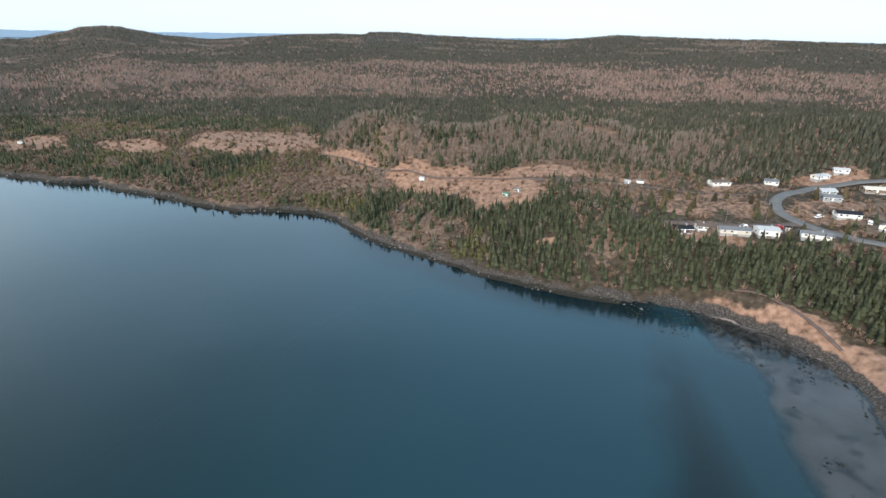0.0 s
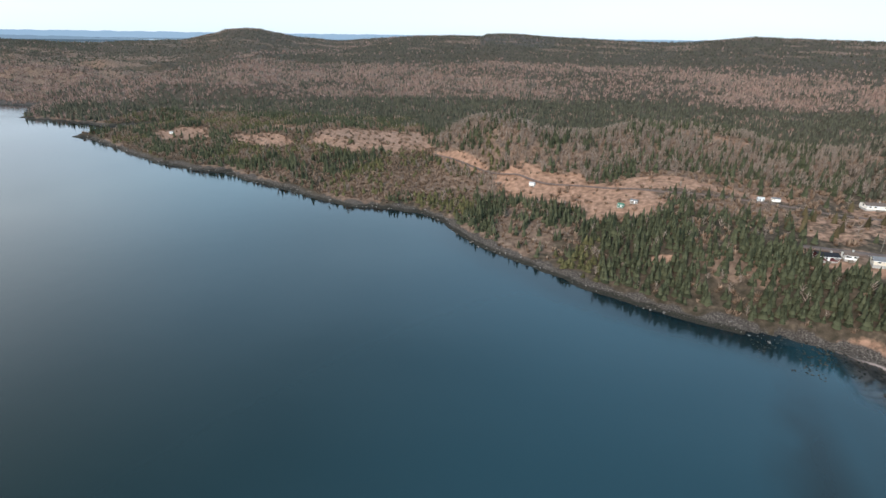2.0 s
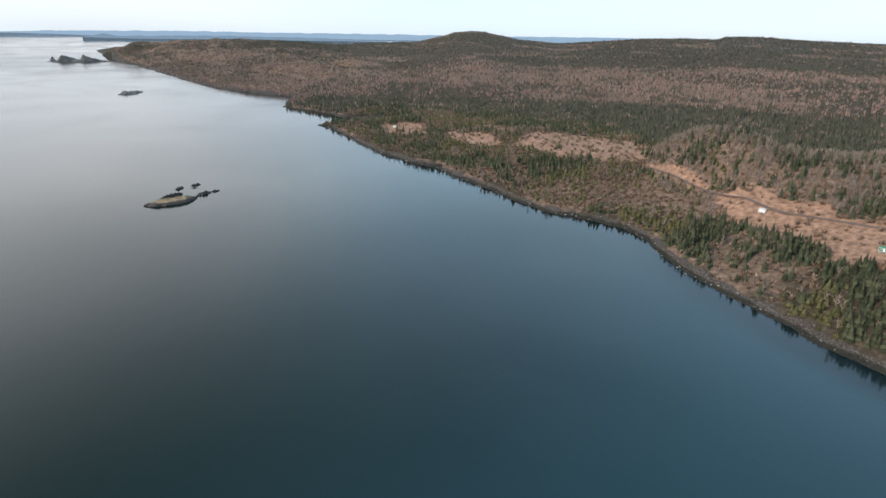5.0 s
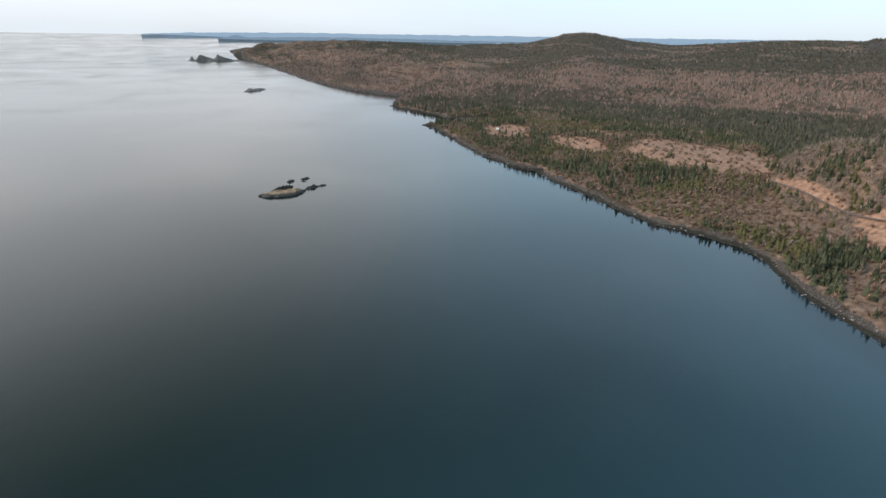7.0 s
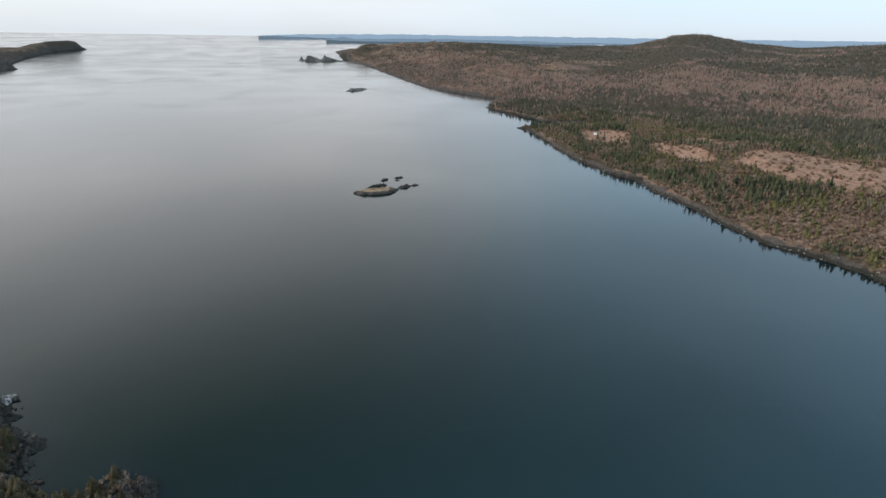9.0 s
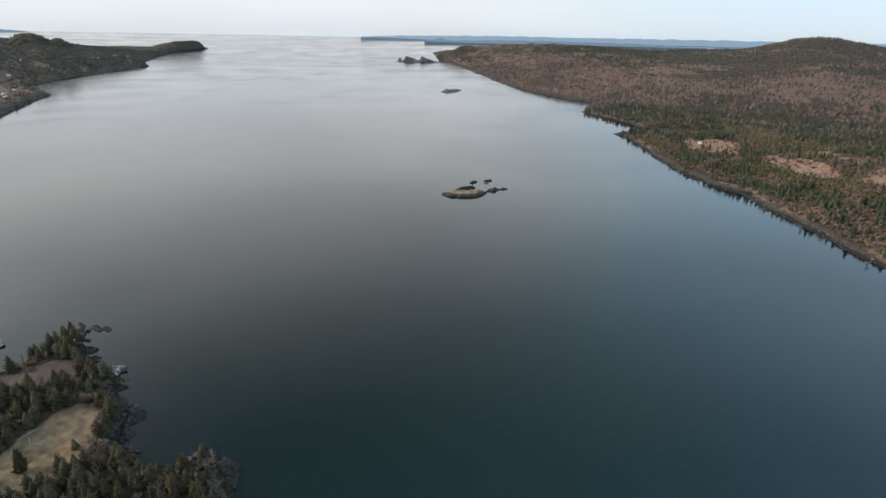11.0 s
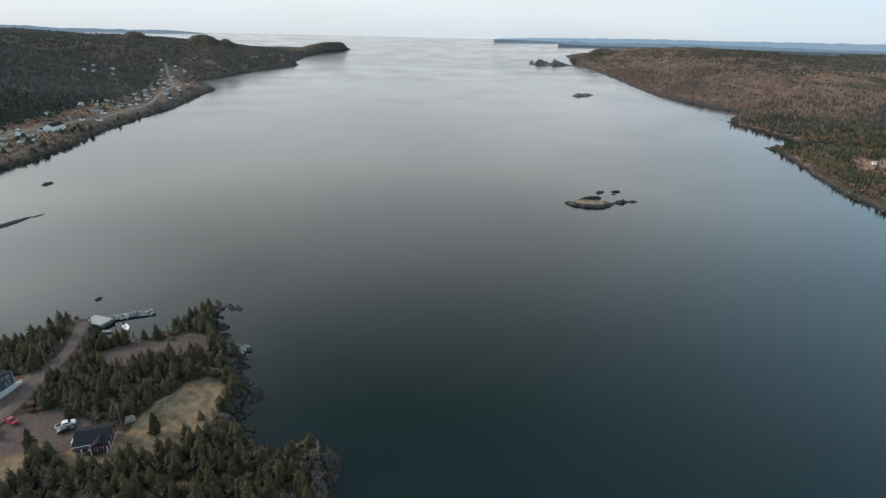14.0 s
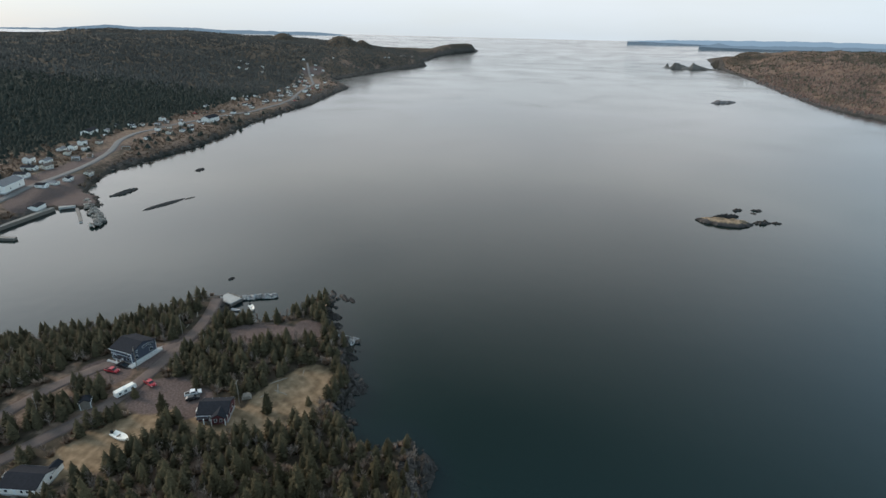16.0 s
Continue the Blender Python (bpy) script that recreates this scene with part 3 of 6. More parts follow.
wrad = np.concatenate([[0.001, 30], 60 * 1.022 ** np.arange(0, 110), 660 * 1.09 ** np.arange(0, 55), [80000, 160000, 600000]])
wx, wy = polar(np.concatenate([np.arange(-56, 144, 0.6), np.arange(144, 304, 4.0)]), wrad)
sea = mesh_object("water", np.stack(squash(wx.ravel(), wy.ravel(), np.zeros(wx.size)), 1), polar_faces(*wx.shape), WATER, True)
sx, sy = wx.ravel(), wy.ravel()
off_shore, off_beach = -inland(sx, sy), past_beach(sx, sy)
shoal = (off_beach < 50) & (sx > 62)
edge_wave = (fbm(sx / 12, sy / 12, 15) - 0.5) * 9
thin_water = np.where(shoal, 0.90 * smooth(84, 94, sx) * smooth(-37, -31, off_beach + edge_wave), 0.0)
# dark band by the shore: tree reflections put into the colour, with some weed
shore_reflect_weed = 0.92 * (1 - smooth(7, 26, off_shore + edge_wave)) * (sy > 60 - 0.14 * sx) * (1 - smooth(62, 84, sx)) + 0.6 * (1 - smooth(3, 12, off_shore)) * (sy <= 60 - 0.14 * sx)
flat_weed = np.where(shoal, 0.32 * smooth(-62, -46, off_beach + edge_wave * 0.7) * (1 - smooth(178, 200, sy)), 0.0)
for key, values in (("thin", thin_water), ("weed", np.maximum(shore_reflect_weed, flat_weed))):
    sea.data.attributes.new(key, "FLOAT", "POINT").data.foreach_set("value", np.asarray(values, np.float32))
tagged(sea, "calm steel blue sea water with faint wind streaks", "water", kind="structure")


def far_hills(name, dist, az, el, base, material, label):
    """A long ridge of hills far beyond the water, with a front and a back slope."""
    a = np.arange(az[0], az[-1], 0.15)
    base = np.interp(a, az, base)
    shrink = smooth(0, 2.0, az[-1] - a)
    e = np.interp(a, az, el) + shrink * ( (fbm(a * 1.1, a * 0, 55) - 0.5) * 0.10 + (fbm(a * 6, a * 0, 57) - 0.5) * 0.05)
    v = []
    for k, (dr, f) in enumerate(((0.0, 0.0), (0.02, 0.45), (0.05, 0.85), (0.09, 1.0), (0.16, 0.0))):
        rr = dist * (1 + dr)
        ee = base + (np.maximum(e, base) - base) * f - (0.02 if f == 0 else 0) * shrink
        rad = np.radians(a)
        v.append(np.stack([CENTRE[0] - rr * np.sin(rad), CENTRE[1] + rr * np.cos(rad), CENTRE[2] + rr * np.tan(np.radians(ee))], 1))
    n = len(a)
    i, j = np.meshgrid(np.arange(4), np.arange(n - 1), indexing="ij")
    f = np.stack([i * n + j, i * n + j + 1, (i + 1) * n + j + 1, (i + 1) * n + j], -1).reshape(-1, 4)
    return tagged(mesh_object(name, np.concatenate(v), f, material, True), label, "distant hills", kind="structure")


# distance haze is put into these hills as a bluish glow
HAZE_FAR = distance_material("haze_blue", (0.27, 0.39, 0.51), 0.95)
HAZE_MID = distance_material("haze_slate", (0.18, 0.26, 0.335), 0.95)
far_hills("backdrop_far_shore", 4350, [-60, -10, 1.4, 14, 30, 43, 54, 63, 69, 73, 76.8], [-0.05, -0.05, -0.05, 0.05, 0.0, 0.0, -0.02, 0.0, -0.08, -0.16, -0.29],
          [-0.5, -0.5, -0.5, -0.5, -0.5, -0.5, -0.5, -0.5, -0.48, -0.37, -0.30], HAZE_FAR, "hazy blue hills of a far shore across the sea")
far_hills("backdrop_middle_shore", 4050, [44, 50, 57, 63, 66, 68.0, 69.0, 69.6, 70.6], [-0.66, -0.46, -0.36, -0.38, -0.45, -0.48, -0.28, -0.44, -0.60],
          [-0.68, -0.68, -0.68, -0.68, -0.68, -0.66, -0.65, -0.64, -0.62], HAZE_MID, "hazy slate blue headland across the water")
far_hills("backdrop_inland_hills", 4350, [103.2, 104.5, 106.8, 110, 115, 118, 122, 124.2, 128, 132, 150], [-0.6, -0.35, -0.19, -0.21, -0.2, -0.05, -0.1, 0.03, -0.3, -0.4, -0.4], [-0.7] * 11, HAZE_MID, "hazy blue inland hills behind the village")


# ---- roads (plan lines) ----
ROAD_EAST = [(320, 366), (270, 352), (236, 345), (214, 343), (195, 340), (176, 327), (163, 315), (155, 306), (152, 296), (152, 286), (157, 273), (164, 260), (174, 250), (196, 238)]
LANE_EAST = [(156, 276), (143, 272), (131, 272), (109, 273), (88, 277)]
TRACK_EAST = [(150, 318), (120, 326), (89, 333), (65, 336), (30, 334), (-5, 347), (-43, 358), (-75, 373), (-110, 399), (-140, 421)]
ROAD_WEST = [(-300, -284), (-335, -289), (-371, -296), (-413, -300), (-450, -307), (-486, -318), (-525, -336), (-560, -342), (-612, -336), (-695, -322), (-755, -302), (-830, -294), (-900, -296), (-1000, -318), (-1147, -337), (-1300, -390), (-1482, -455)]
DRIVE_WEST = [(-118, -116), (-131, -108), (-138, -104), (-146, -98), (-155, -94), (-164, -92), (-173, -91), (-182, -91), (-191, -91), (-204, -92), (-218, -95), (-230, -98)]
SPUR_WEST = [(-146, -122), (-158, -119), (-168, -114), (-177, -107), (-182, -100), (-188, -92)]


def off_line(x, y, line):
    best = np.full(np.shape(x), 1e9)
    for (ax, ay), (bx, by) in zip(line, line[1:]):
        ex, ey = bx - ax, by - ay
        t = np.clip(((x - ax) * ex + (y - ay) * ey) / (ex * ex + ey * ey), 0, 1)
        best = np.minimum(best, np.hypot(x - ax - t * ex, y - ay - t * ey))
    return best


# spots kept clear for buildings and yards: x, y, radius
CLEAR = [(139, 340, 11), (169, 341, 9), (204, 351, 9), (214, 352, 9), (118, 263, 11), (108, 265, 10), (96, 264, 8), (134, 264, 10), (153, 257, 11), (178, 278, 9),
         (188, 310, 9), (193, 325, 9), (187, 264, 8), (91, 339, 6), (84, 338, 6), (-48, 356, 6), (11, 317, 6), (222, 330, 9), (-180, -103, 10), (-155, -61, 8), (-124, -93, 9), (-162, -92, 5),
         (-141, -82, 5), (-161, -72, 5), (-172, -103, 5), (-165, -88, 4), (-234, -94, 7)]


def is_clear(x, y, road=5.0):
    c = np.zeros(np.shape(x), bool)
    for cx, cy, cr in CLEAR:
        c |= np.hypot(x - cx, y - cy) < cr
    for line, w in ((ROAD_EAST, 5.5), (LANE_EAST, 4), (TRACK_EAST, 2.5), (ROAD_WEST, 8), (DRIVE_WEST, 3.6), (SPUR_WEST, 3.4)):
        c |= off_line(x, y, line) < w
    return c


# ---- plants ----
SPRUCE = mat("spruce_needles", (0.033, 0.041, 0.023), 0.9, vary=0.5, scale=0.05, island=0.55, color2=(0.086, 0.090, 0.051), spec=0.1)
SPRUCE_NEAR = mat("spruce_boughs", (0.046, 0.040, 0.021), 0.9, vary=0.5, scale=0.9, random=0.5, color2=(0.126, 0.099, 0.054), spec=0.1)
# dark spruce, its colour lowered further for the backlit west slope
SPRUCE_BACKLIT = mat("backlit_dark_spruce", (0.023, 0.030, 0.025), 0.9, vary=0.4, scale=0.03, island=0.3, color2=(0.050, 0.056, 0.045), spec=0.1)
BARE = mat("bare_branches", (0.165, 0.125, 0.10), 0.9, vary=0.4, scale=0.05, island=0.7, color2=(0.34, 0.275, 0.23), spec=0.1)
SHRUB = mat("leafless_shrub", (0.150, 0.098, 0.068), 0.9, vary=0.4, scale=0.04, island=0.6, color2=(0.320, 0.228, 0.168), spec=0.1)
JUNIPER = mat("juniper_green", (0.054, 0.055, 0.024), 0.9, vary=0.4, scale=0.1, island=0.6, color2=(0.122, 0.110, 0.050), spec=0.1)
SPRUCE_VALE = mat("valley_needles", (0.041, 0.045, 0.031), 0.9, vary=0.45, scale=0.04, island=0.5, color2=(0.102, 0.097, 0.068), spec=0.1)
MOOR = mat("moor_scrub", (0.056, 0.056, 0.040), 0.95, vary=0.4, scale=0.01, island=0.5, color2=(0.115, 0.105, 0.078), spec=0.05)
SPRUCE_OLIVE = mat("olive_spruce", (0.038, 0.036, 0.020), 0.9, vary=0.5, scale=0.3, island=0.4, color2=(0.104, 0.085, 0.049), spec=0.1)
# the far forest's paler, greyer colour stands in for distance haze
HAZED_WOOD = mat("hazed_wood", (0.044, 0.046, 0.042), 0.95, vary=0.5, scale=0.006, island=0.2, color2=(0.115, 0.108, 0.096), spec=0.05)
SPRUCE_HILL = mat("hillside_needles", (0.047, 0.049, 0.036), 0.9, vary=0.4, scale=0.02, island=0.5, color2=(0.100, 0.096, 0.070), spec=0.1)
BARE_HILL = mat("hillside_saplings", (0.168, 0.104, 0.082), 0.9, vary=0.4, scale=0.012, island=0.65, color2=(0.385, 0.268, 0.228), spec=0.1)
BARK = mat("bark", (0.12, 0.095, 0.075), 0.95, vary=0.4, scale=2.0, bump=0.02)
rng = np.random.default_rng(7)


def cone_tree(tiers, sides, r):
    """A small conifer one metre high: ragged skirts, one over another."""
    v, f = [], []
    for k in range(tiers):
        z0, z1 = 0.05 + 0.80 * k / tiers, min(1.0, 0.05 + 0.80 * (k + 1.9) / tiers)
        if k == tiers - 1:
            z1 = 1.0
        rad = 0.5 * (1 - k / tiers) ** 0.85
        b = len(v)
        turn = r.random() * 6
        for s in range(sides):
            a = turn + s * 2 * math.pi / sides
            q = rad * (0.72 + 0.5 * r.random())
            v.append((q * math.cos(a), q * math.sin(a), z0 + (r.random() - 0.5) * 0.09))
        v.append(((r.random() - 0.5) * 0.05, (r.random() - 0.5) * 0.05, z1))
        f += [(b + s, b + (s + 1) % sides, b + sides) for s in range(sides)]
    return np.array(v), np.array(f)


def twig_tree(count, r, spread, low):
    """A leafless tree or bush one metre high: a stem and rising twigs, each a slim blade."""
    v, f = [], []

    def blade(p, q, w):
        p, q = np.array(p), np.array(q)
        side = np.cross(q - p, r.normal(size=3))
        side = side / (np.linalg.norm(side) + 1e-9) * w
        b = len(v)
        v.extend([p - side, p + side, q])
        f.append((b, b + 1, b + 2))
    blade((0, 0, -0.05), (0.02, 0.0, 0.95), 0.012)
    blade((0, 0, -0.05), (0.0, 0.03, 0.85), 0.012)
    for k in range(count):
        z = low + (0.75 - low) * r.random()
        a, l = r.random() * 6.28, spread * (0.5 + 0.6 * r.random()) * (1.15 - z)
        blade((0, 0, z), (l * math.cos(a), l * math.sin(a), min(1.0, z + 0.15 + 0.35 * r.random())), 0.013 + 0.014 * r.random())
    return np.array(v), np.array(f)


def bush(r, count=16):
    """A low leafless thicket one metre high."""
    v, f = [], []
    for k in range(count):
        a, l = r.random() * 6.28, 0.15 + 0.5 * r.random()
        a2 = a + (r.random() - 0.5)
        top = (l * math.cos(a2), l * math.sin(a2), 0.45 + 0.55 * r.random())
        w = 0.10 + 0.08 * r.random()
        b = len(v)
        v += [(0.3 * l * math.cos(a) - w * math.sin(a), 0.3 * l * math.sin(a) + w * math.cos(a), 0), (0.3 * l * math.cos(a) + w * math.sin(a), 0.3 * l * math.sin(a) - w * math.cos(a), 0), top]
        f.append((b, b + 1, b + 2))
    return np.array(v), np.array(f)


def sapling(r, count):
    """A clump of slim leafless saplings one metre high, for the far hillsides."""
    v, f = [], []
    for k in range(count):
        a, l = r.random() * 6.28, 0.42 * r.random() ** 0.6
        w = 0.045 + 0.05 * r.random()
        px, py = l * math.cos(a), l * math.sin(a)
        b, t = len(v), r.random() * 3.14
        v += [(px * 0.8 - w * math.cos(t), py * 0.8 - w * math.sin(t), -0.02), (px * 0.8 + w * math.cos(t), py * 0.8 + w * math.sin(t), -0.02), (px * 1.15, py * 1.15, 0.55 + 0.45 * r.random())]
        f.append((b, b + 1, b + 2))
    return np.array(v), np.array(f)


def scatter(name, shapes, x, y, tall, broad, material, label, category="trees", sink=0.1, far=False):
    """One joined growth of many plants out of a few shapes."""
    vs, fs, base = [], [], 0
    z = height(x, y)
    pick, turn = rng.integers(0, len(shapes), len(x)), rng.random(len(x)) * 6.283
    for k, (v0, f0) in enumerate(shapes):
        m = pick == k
        n = int(m.sum())
        if not n:
            continue
        c, s = np.cos(turn[m])[:, None], np.sin(turn[m])[:, None]
        bx, by = v0[:, 0] * 1.0, v0[:, 1] * 1.0
        wd = broad[m][:, None]
        px, py = x[m][:, None] + wd * (c * bx - s * by), y[m][:, None] + wd * (s * bx + c * by)
        pz = (z[m] - sink)[:, None] + tall[m][:, None] * v0[:, 2]
        if far:
            px, py, pz = squash(px, py, pz)
        vs.append(np.stack([px, py, pz], -1).reshape(-1, 3))
        fs.append((f0[None] + base + (np.arange(n) * len(v0))[:, None, None]).reshape(-1, 3))
        base += n * len(v0)
    return tagged(mesh_object(name, np.concatenate(vs), np.concatenate(fs), material), label, category, kind="stuff")


def candidates(x0, x1, y0, y1, step):
    x, y = np.meshgrid(np.arange(x0, x1, step), np.arange(y0, y1, step))
    x, y = x.ravel(), y.ravel()
    return x + (rng.random(x.size) - 0.5) * step * 1.1, y + (rng.random(x.size) - 0.5) * step * 1.1


CONES = [cone_tree(4, 7, rng) for _ in range(6)]
SMALL_CONES = [cone_tree(2, 5, rng) for _ in range(5)]
TWIGS = [twig_tree(30, rng, 0.5, 0.15) for _ in range(6)]
BUSHES = [bush(rng) for _ in range(6)]
SMALL_BUSHES = [bush(rng, 7) for _ in range(5)]
SAPLINGS = [sapling(rng, 9) for _ in range(6)]


def east_cover():
    x, y = candidates(-620, 420, 100, 640, 2.8)
    az = np.degrees(np.arctan2(-(x + 15), y - 7))
    keep = (az > -43) & (y > 60 - 0.14 * x)
    x, y = x[keep], y[keep]
    d = inland(x, y)
    keep = (d > 5.5 + 3 * rng.random(len(x))) & ~is_clear(x, y)
    x, y, d = x[keep], y[keep], d[keep]
    meadow, gravel, heath, _, _, _, _, _ = cover(x, y, d)
    open_ground = np.maximum(meadow, gravel) + (fbm(x / 9, y / 9, 41) - 0.5) * 0.7
    village = patch(x, y, 160, 305, 80, 45, 8)
    yc = np.interp(x, [-200, -140, -100, -60, -20, 10, 60, 100, 140, 180, 230, 320, 500], [500, 462, 440, 410, 410, 425, 435, 430, 420, 410, 400, 420, 450])
    ridge = np.exp(-((y - yc) / 62) ** 2) * smooth(-170, -110, x)
    belt = smooth(-140, -95, x) * (1 - smooth(60, 110, d)) * (1 - ridge)
    n1, n2 = fbm(x / 26, y / 26, 43), fbm(x / 55, y / 55, 45)
    spruce = 0.10 + 0.05 * smooth(-100, -160, x) + 0.82 * belt * smooth(0.33, 0.46, n1) + 0.5 * smooth(0.55, 0.66, n1) * (1 - belt)
    spruce = spruce + 0.7 * smooth(130, 190, x) * smooth(350, 375, y)
    spruce = np.where(ridge > 0.35, 0.13 + 0.75 * smooth(150, 185, x) + 0.4 * smooth(0.56, 0.66, n1) + 0.3 * smooth(30, 60, yc - y), spruce)
    low_heath = np.maximum(patch(x, y, -112, 366, 52, 16, -14), patch(x, y, 70, 318, 26, 10, 0))
    spruce = spruce * (1 - 0.9 * low_heath)
    behind = smooth(45, 80, y - yc) * smooth(-260, -200, x)
    spruce = np.clip(np.maximum(spruce, 0.92 * behind), 0, 1) * (1 - 0.93 * village)
    trees = np.where(ridge > 0.35, 0.6, 0.04) * (1 - smooth(150, 185, x) * 0.8) * (1 - village * 0.7)
    thick = np.clip(0.58 + 0.4 * smooth(-100, -160, x) - 0.2 * belt, 0, 0.8) * (1 - 0.75 * village)
    s = past_beach(x, y)
    q = rng.random(len(x))
    belt_wide = np.interp(x, [88, 105, 120, 138, 160], [2.5, 5, 8.5, 13, 18])
    dead = (open_ground > 0.6) | (s < belt_wide + 5 * (n1 - 0.5))
    sp = (q < spruce) & ~dead
    tr = ~sp & (q < spruce + trees) & ~dead
    sh = ~sp & ~tr & (q < spruce + trees + thick) & (open_ground < 0.75) & (s > belt_wide - 1)
    sh |= (rng.random(len(x)) < 0.09) & dead & ~sp & ~tr & (s > belt_wide)
    sh |= (patch(x, y, 145, 192, 12, 6, 12) > 0.5) & ~sp & ~tr
    green = sp & (n2 > 0.53) & (x < 0)
    sp &= ~green
    t = rng.random(len(x))
    tall = (3.4 + 5.6 * t) * np.clip(0.72 + d / 60, 0.72, 1)
    back = sp & ((behind > 0.5) | ((x > 135 + 20 * n1) & (y > 352)))
    sp &= ~back
    scatter("backwood_spruce", SMALL_CONES, x[back], y[back], tall[back], (2.4 + 1.5 * t)[back], SPRUCE_VALE, "dark spruce in the hollow behind the ridge", "spruce wood")
    scatter("spruce_wood", CONES, x[sp], y[sp], tall[sp], (2.3 + 1.7 * t)[sp], SPRUCE, "dense dark green spruce wood along the stony shore", "spruce wood")
    scatter("young_conifer_growth", CONES, x[green], y[green], tall[green] * 0.62, (2.4 + 1.4 * t)[green], JUNIPER, "low yellow green young conifers among the heath", "conifer growth")
    scatter("bare_birch_wood", TWIGS, x[tr], y[tr], (4.0 + 3.2 * t)[tr], (4.0 + 2.2 * t)[tr], BARE, "grey leafless birch wood on the ridge", "bare wood")
    scatter("bare_alder_thicket", BUSHES, x[sh], y[sh], (1.3 + 1.9 * t)[sh], (2.6 + 1.6 * t)[sh], SHRUB, "reddish brown leafless alder thicket", "thicket")


def hillside_cover():
    n = 104000
    az = rng.random(n) * 112 - 38
    az = np.where(rng.random(n) < 0.16, 48 + 22 * rng.random(n), az)
    r = 560 + 2500 * rng.random(n) ** 1.25
    x, y = CENTRE[0] - r * np.sin(np.radians(az)), CENTRE[1] + r * np.cos(np.radians(az))
    d = inland(x, y)
    keep = (d > 6) & (y > 60 - 0.14 * x) & ~((x > -620) & (y < 640) & (x < 420))
    x, y, d, r, az = x[keep], y[keep], d[keep], r[keep], az[keep]
    meadow, _, heath, _, _, _, _, _ = cover(x, y, d)
    yf = np.interp(x, [-900, -800, -700, -620, -500, -300, 0, 400, 1500], [-9e3, 480, 600, 640, 730, 820, 880, 850, 700])
    u = np.maximum(np.minimum(d * 0.95, y - yf), 0)
    moor = smooth(420, 600, u + (fbm(x / 120, y / 80, 49) - 0.5) * 240)
    vale = (1 - smooth(30, 110, u + (fbm(x / 70, y / 50, 51) - 0.5) * 90)) * (x > -760)
    cape = smooth(-820, -950, x)
    q, t = rng.random(len(x)), rng.random(len(x))
    grow = (1 + smooth(900, 2600, r) * 0.30) * (1 - 0.15 * cape)
    clump = (fbm(x / 34, y / 26, 53) - 0.5) * 0.9
    sp = (q > 0.52 + 0.36 * heath - 0.48 * vale + 0.14 * moor - clump + 0.10 * cape) & ((x > -850) | (d > 26)) & (meadow < 0.4)
    br = ~sp & (meadow < 0.5) & (q < 0.98)
    dull = br & (rng.random(len(x)) < 0.97 * np.maximum(moor * (1 - cape), cape * (0.2 + 0.8 * np.maximum(smooth(150, 330, u + clump * 160), 0.8 * smooth(-1500, -2200, x)))) + 0.5 * vale)
    br &= ~dull
    scatter("moorland_scrub", SMALL_BUSHES, x[dull], y[dull], ((1.5 + 1.8 * t) * grow)[dull], ((3.6 + 2.4 * t) * grow)[dull], MOOR, "dull olive scrub and stunted spruce on the moor", "scrub", far=True)
    zone = sp & (vale > 0.5)
    sp &= ~zone
    scatter("valley_spruce", SMALL_CONES, x[zone], y[zone], ((4.5 + 4.5 * t) * grow)[zone], ((2.6 + 1.6 * t) * grow)[zone], SPRUCE_VALE, "dense dark spruce at the foot of the long hillside", "spruce wood", far=True)
    scatter("hillside_spruce", SMALL_CONES, x[sp], y[sp], ((3.2 + 4.4 * t) * grow)[sp], ((2.2 + 1.6 * t) * grow)[sp], SPRUCE_HILL, "dull green spruce over the long hillside", "spruce wood", far=True)
    scatter("hillside_bare_wood", SAPLINGS, x[br], y[br], ((4.0 + 3.6 * t) * grow)[br], ((4.6 + 3.0 * t) * grow)[br], BARE_HILL, "pinkish brown leafless wood over the long hillside", "bare wood", far=True)


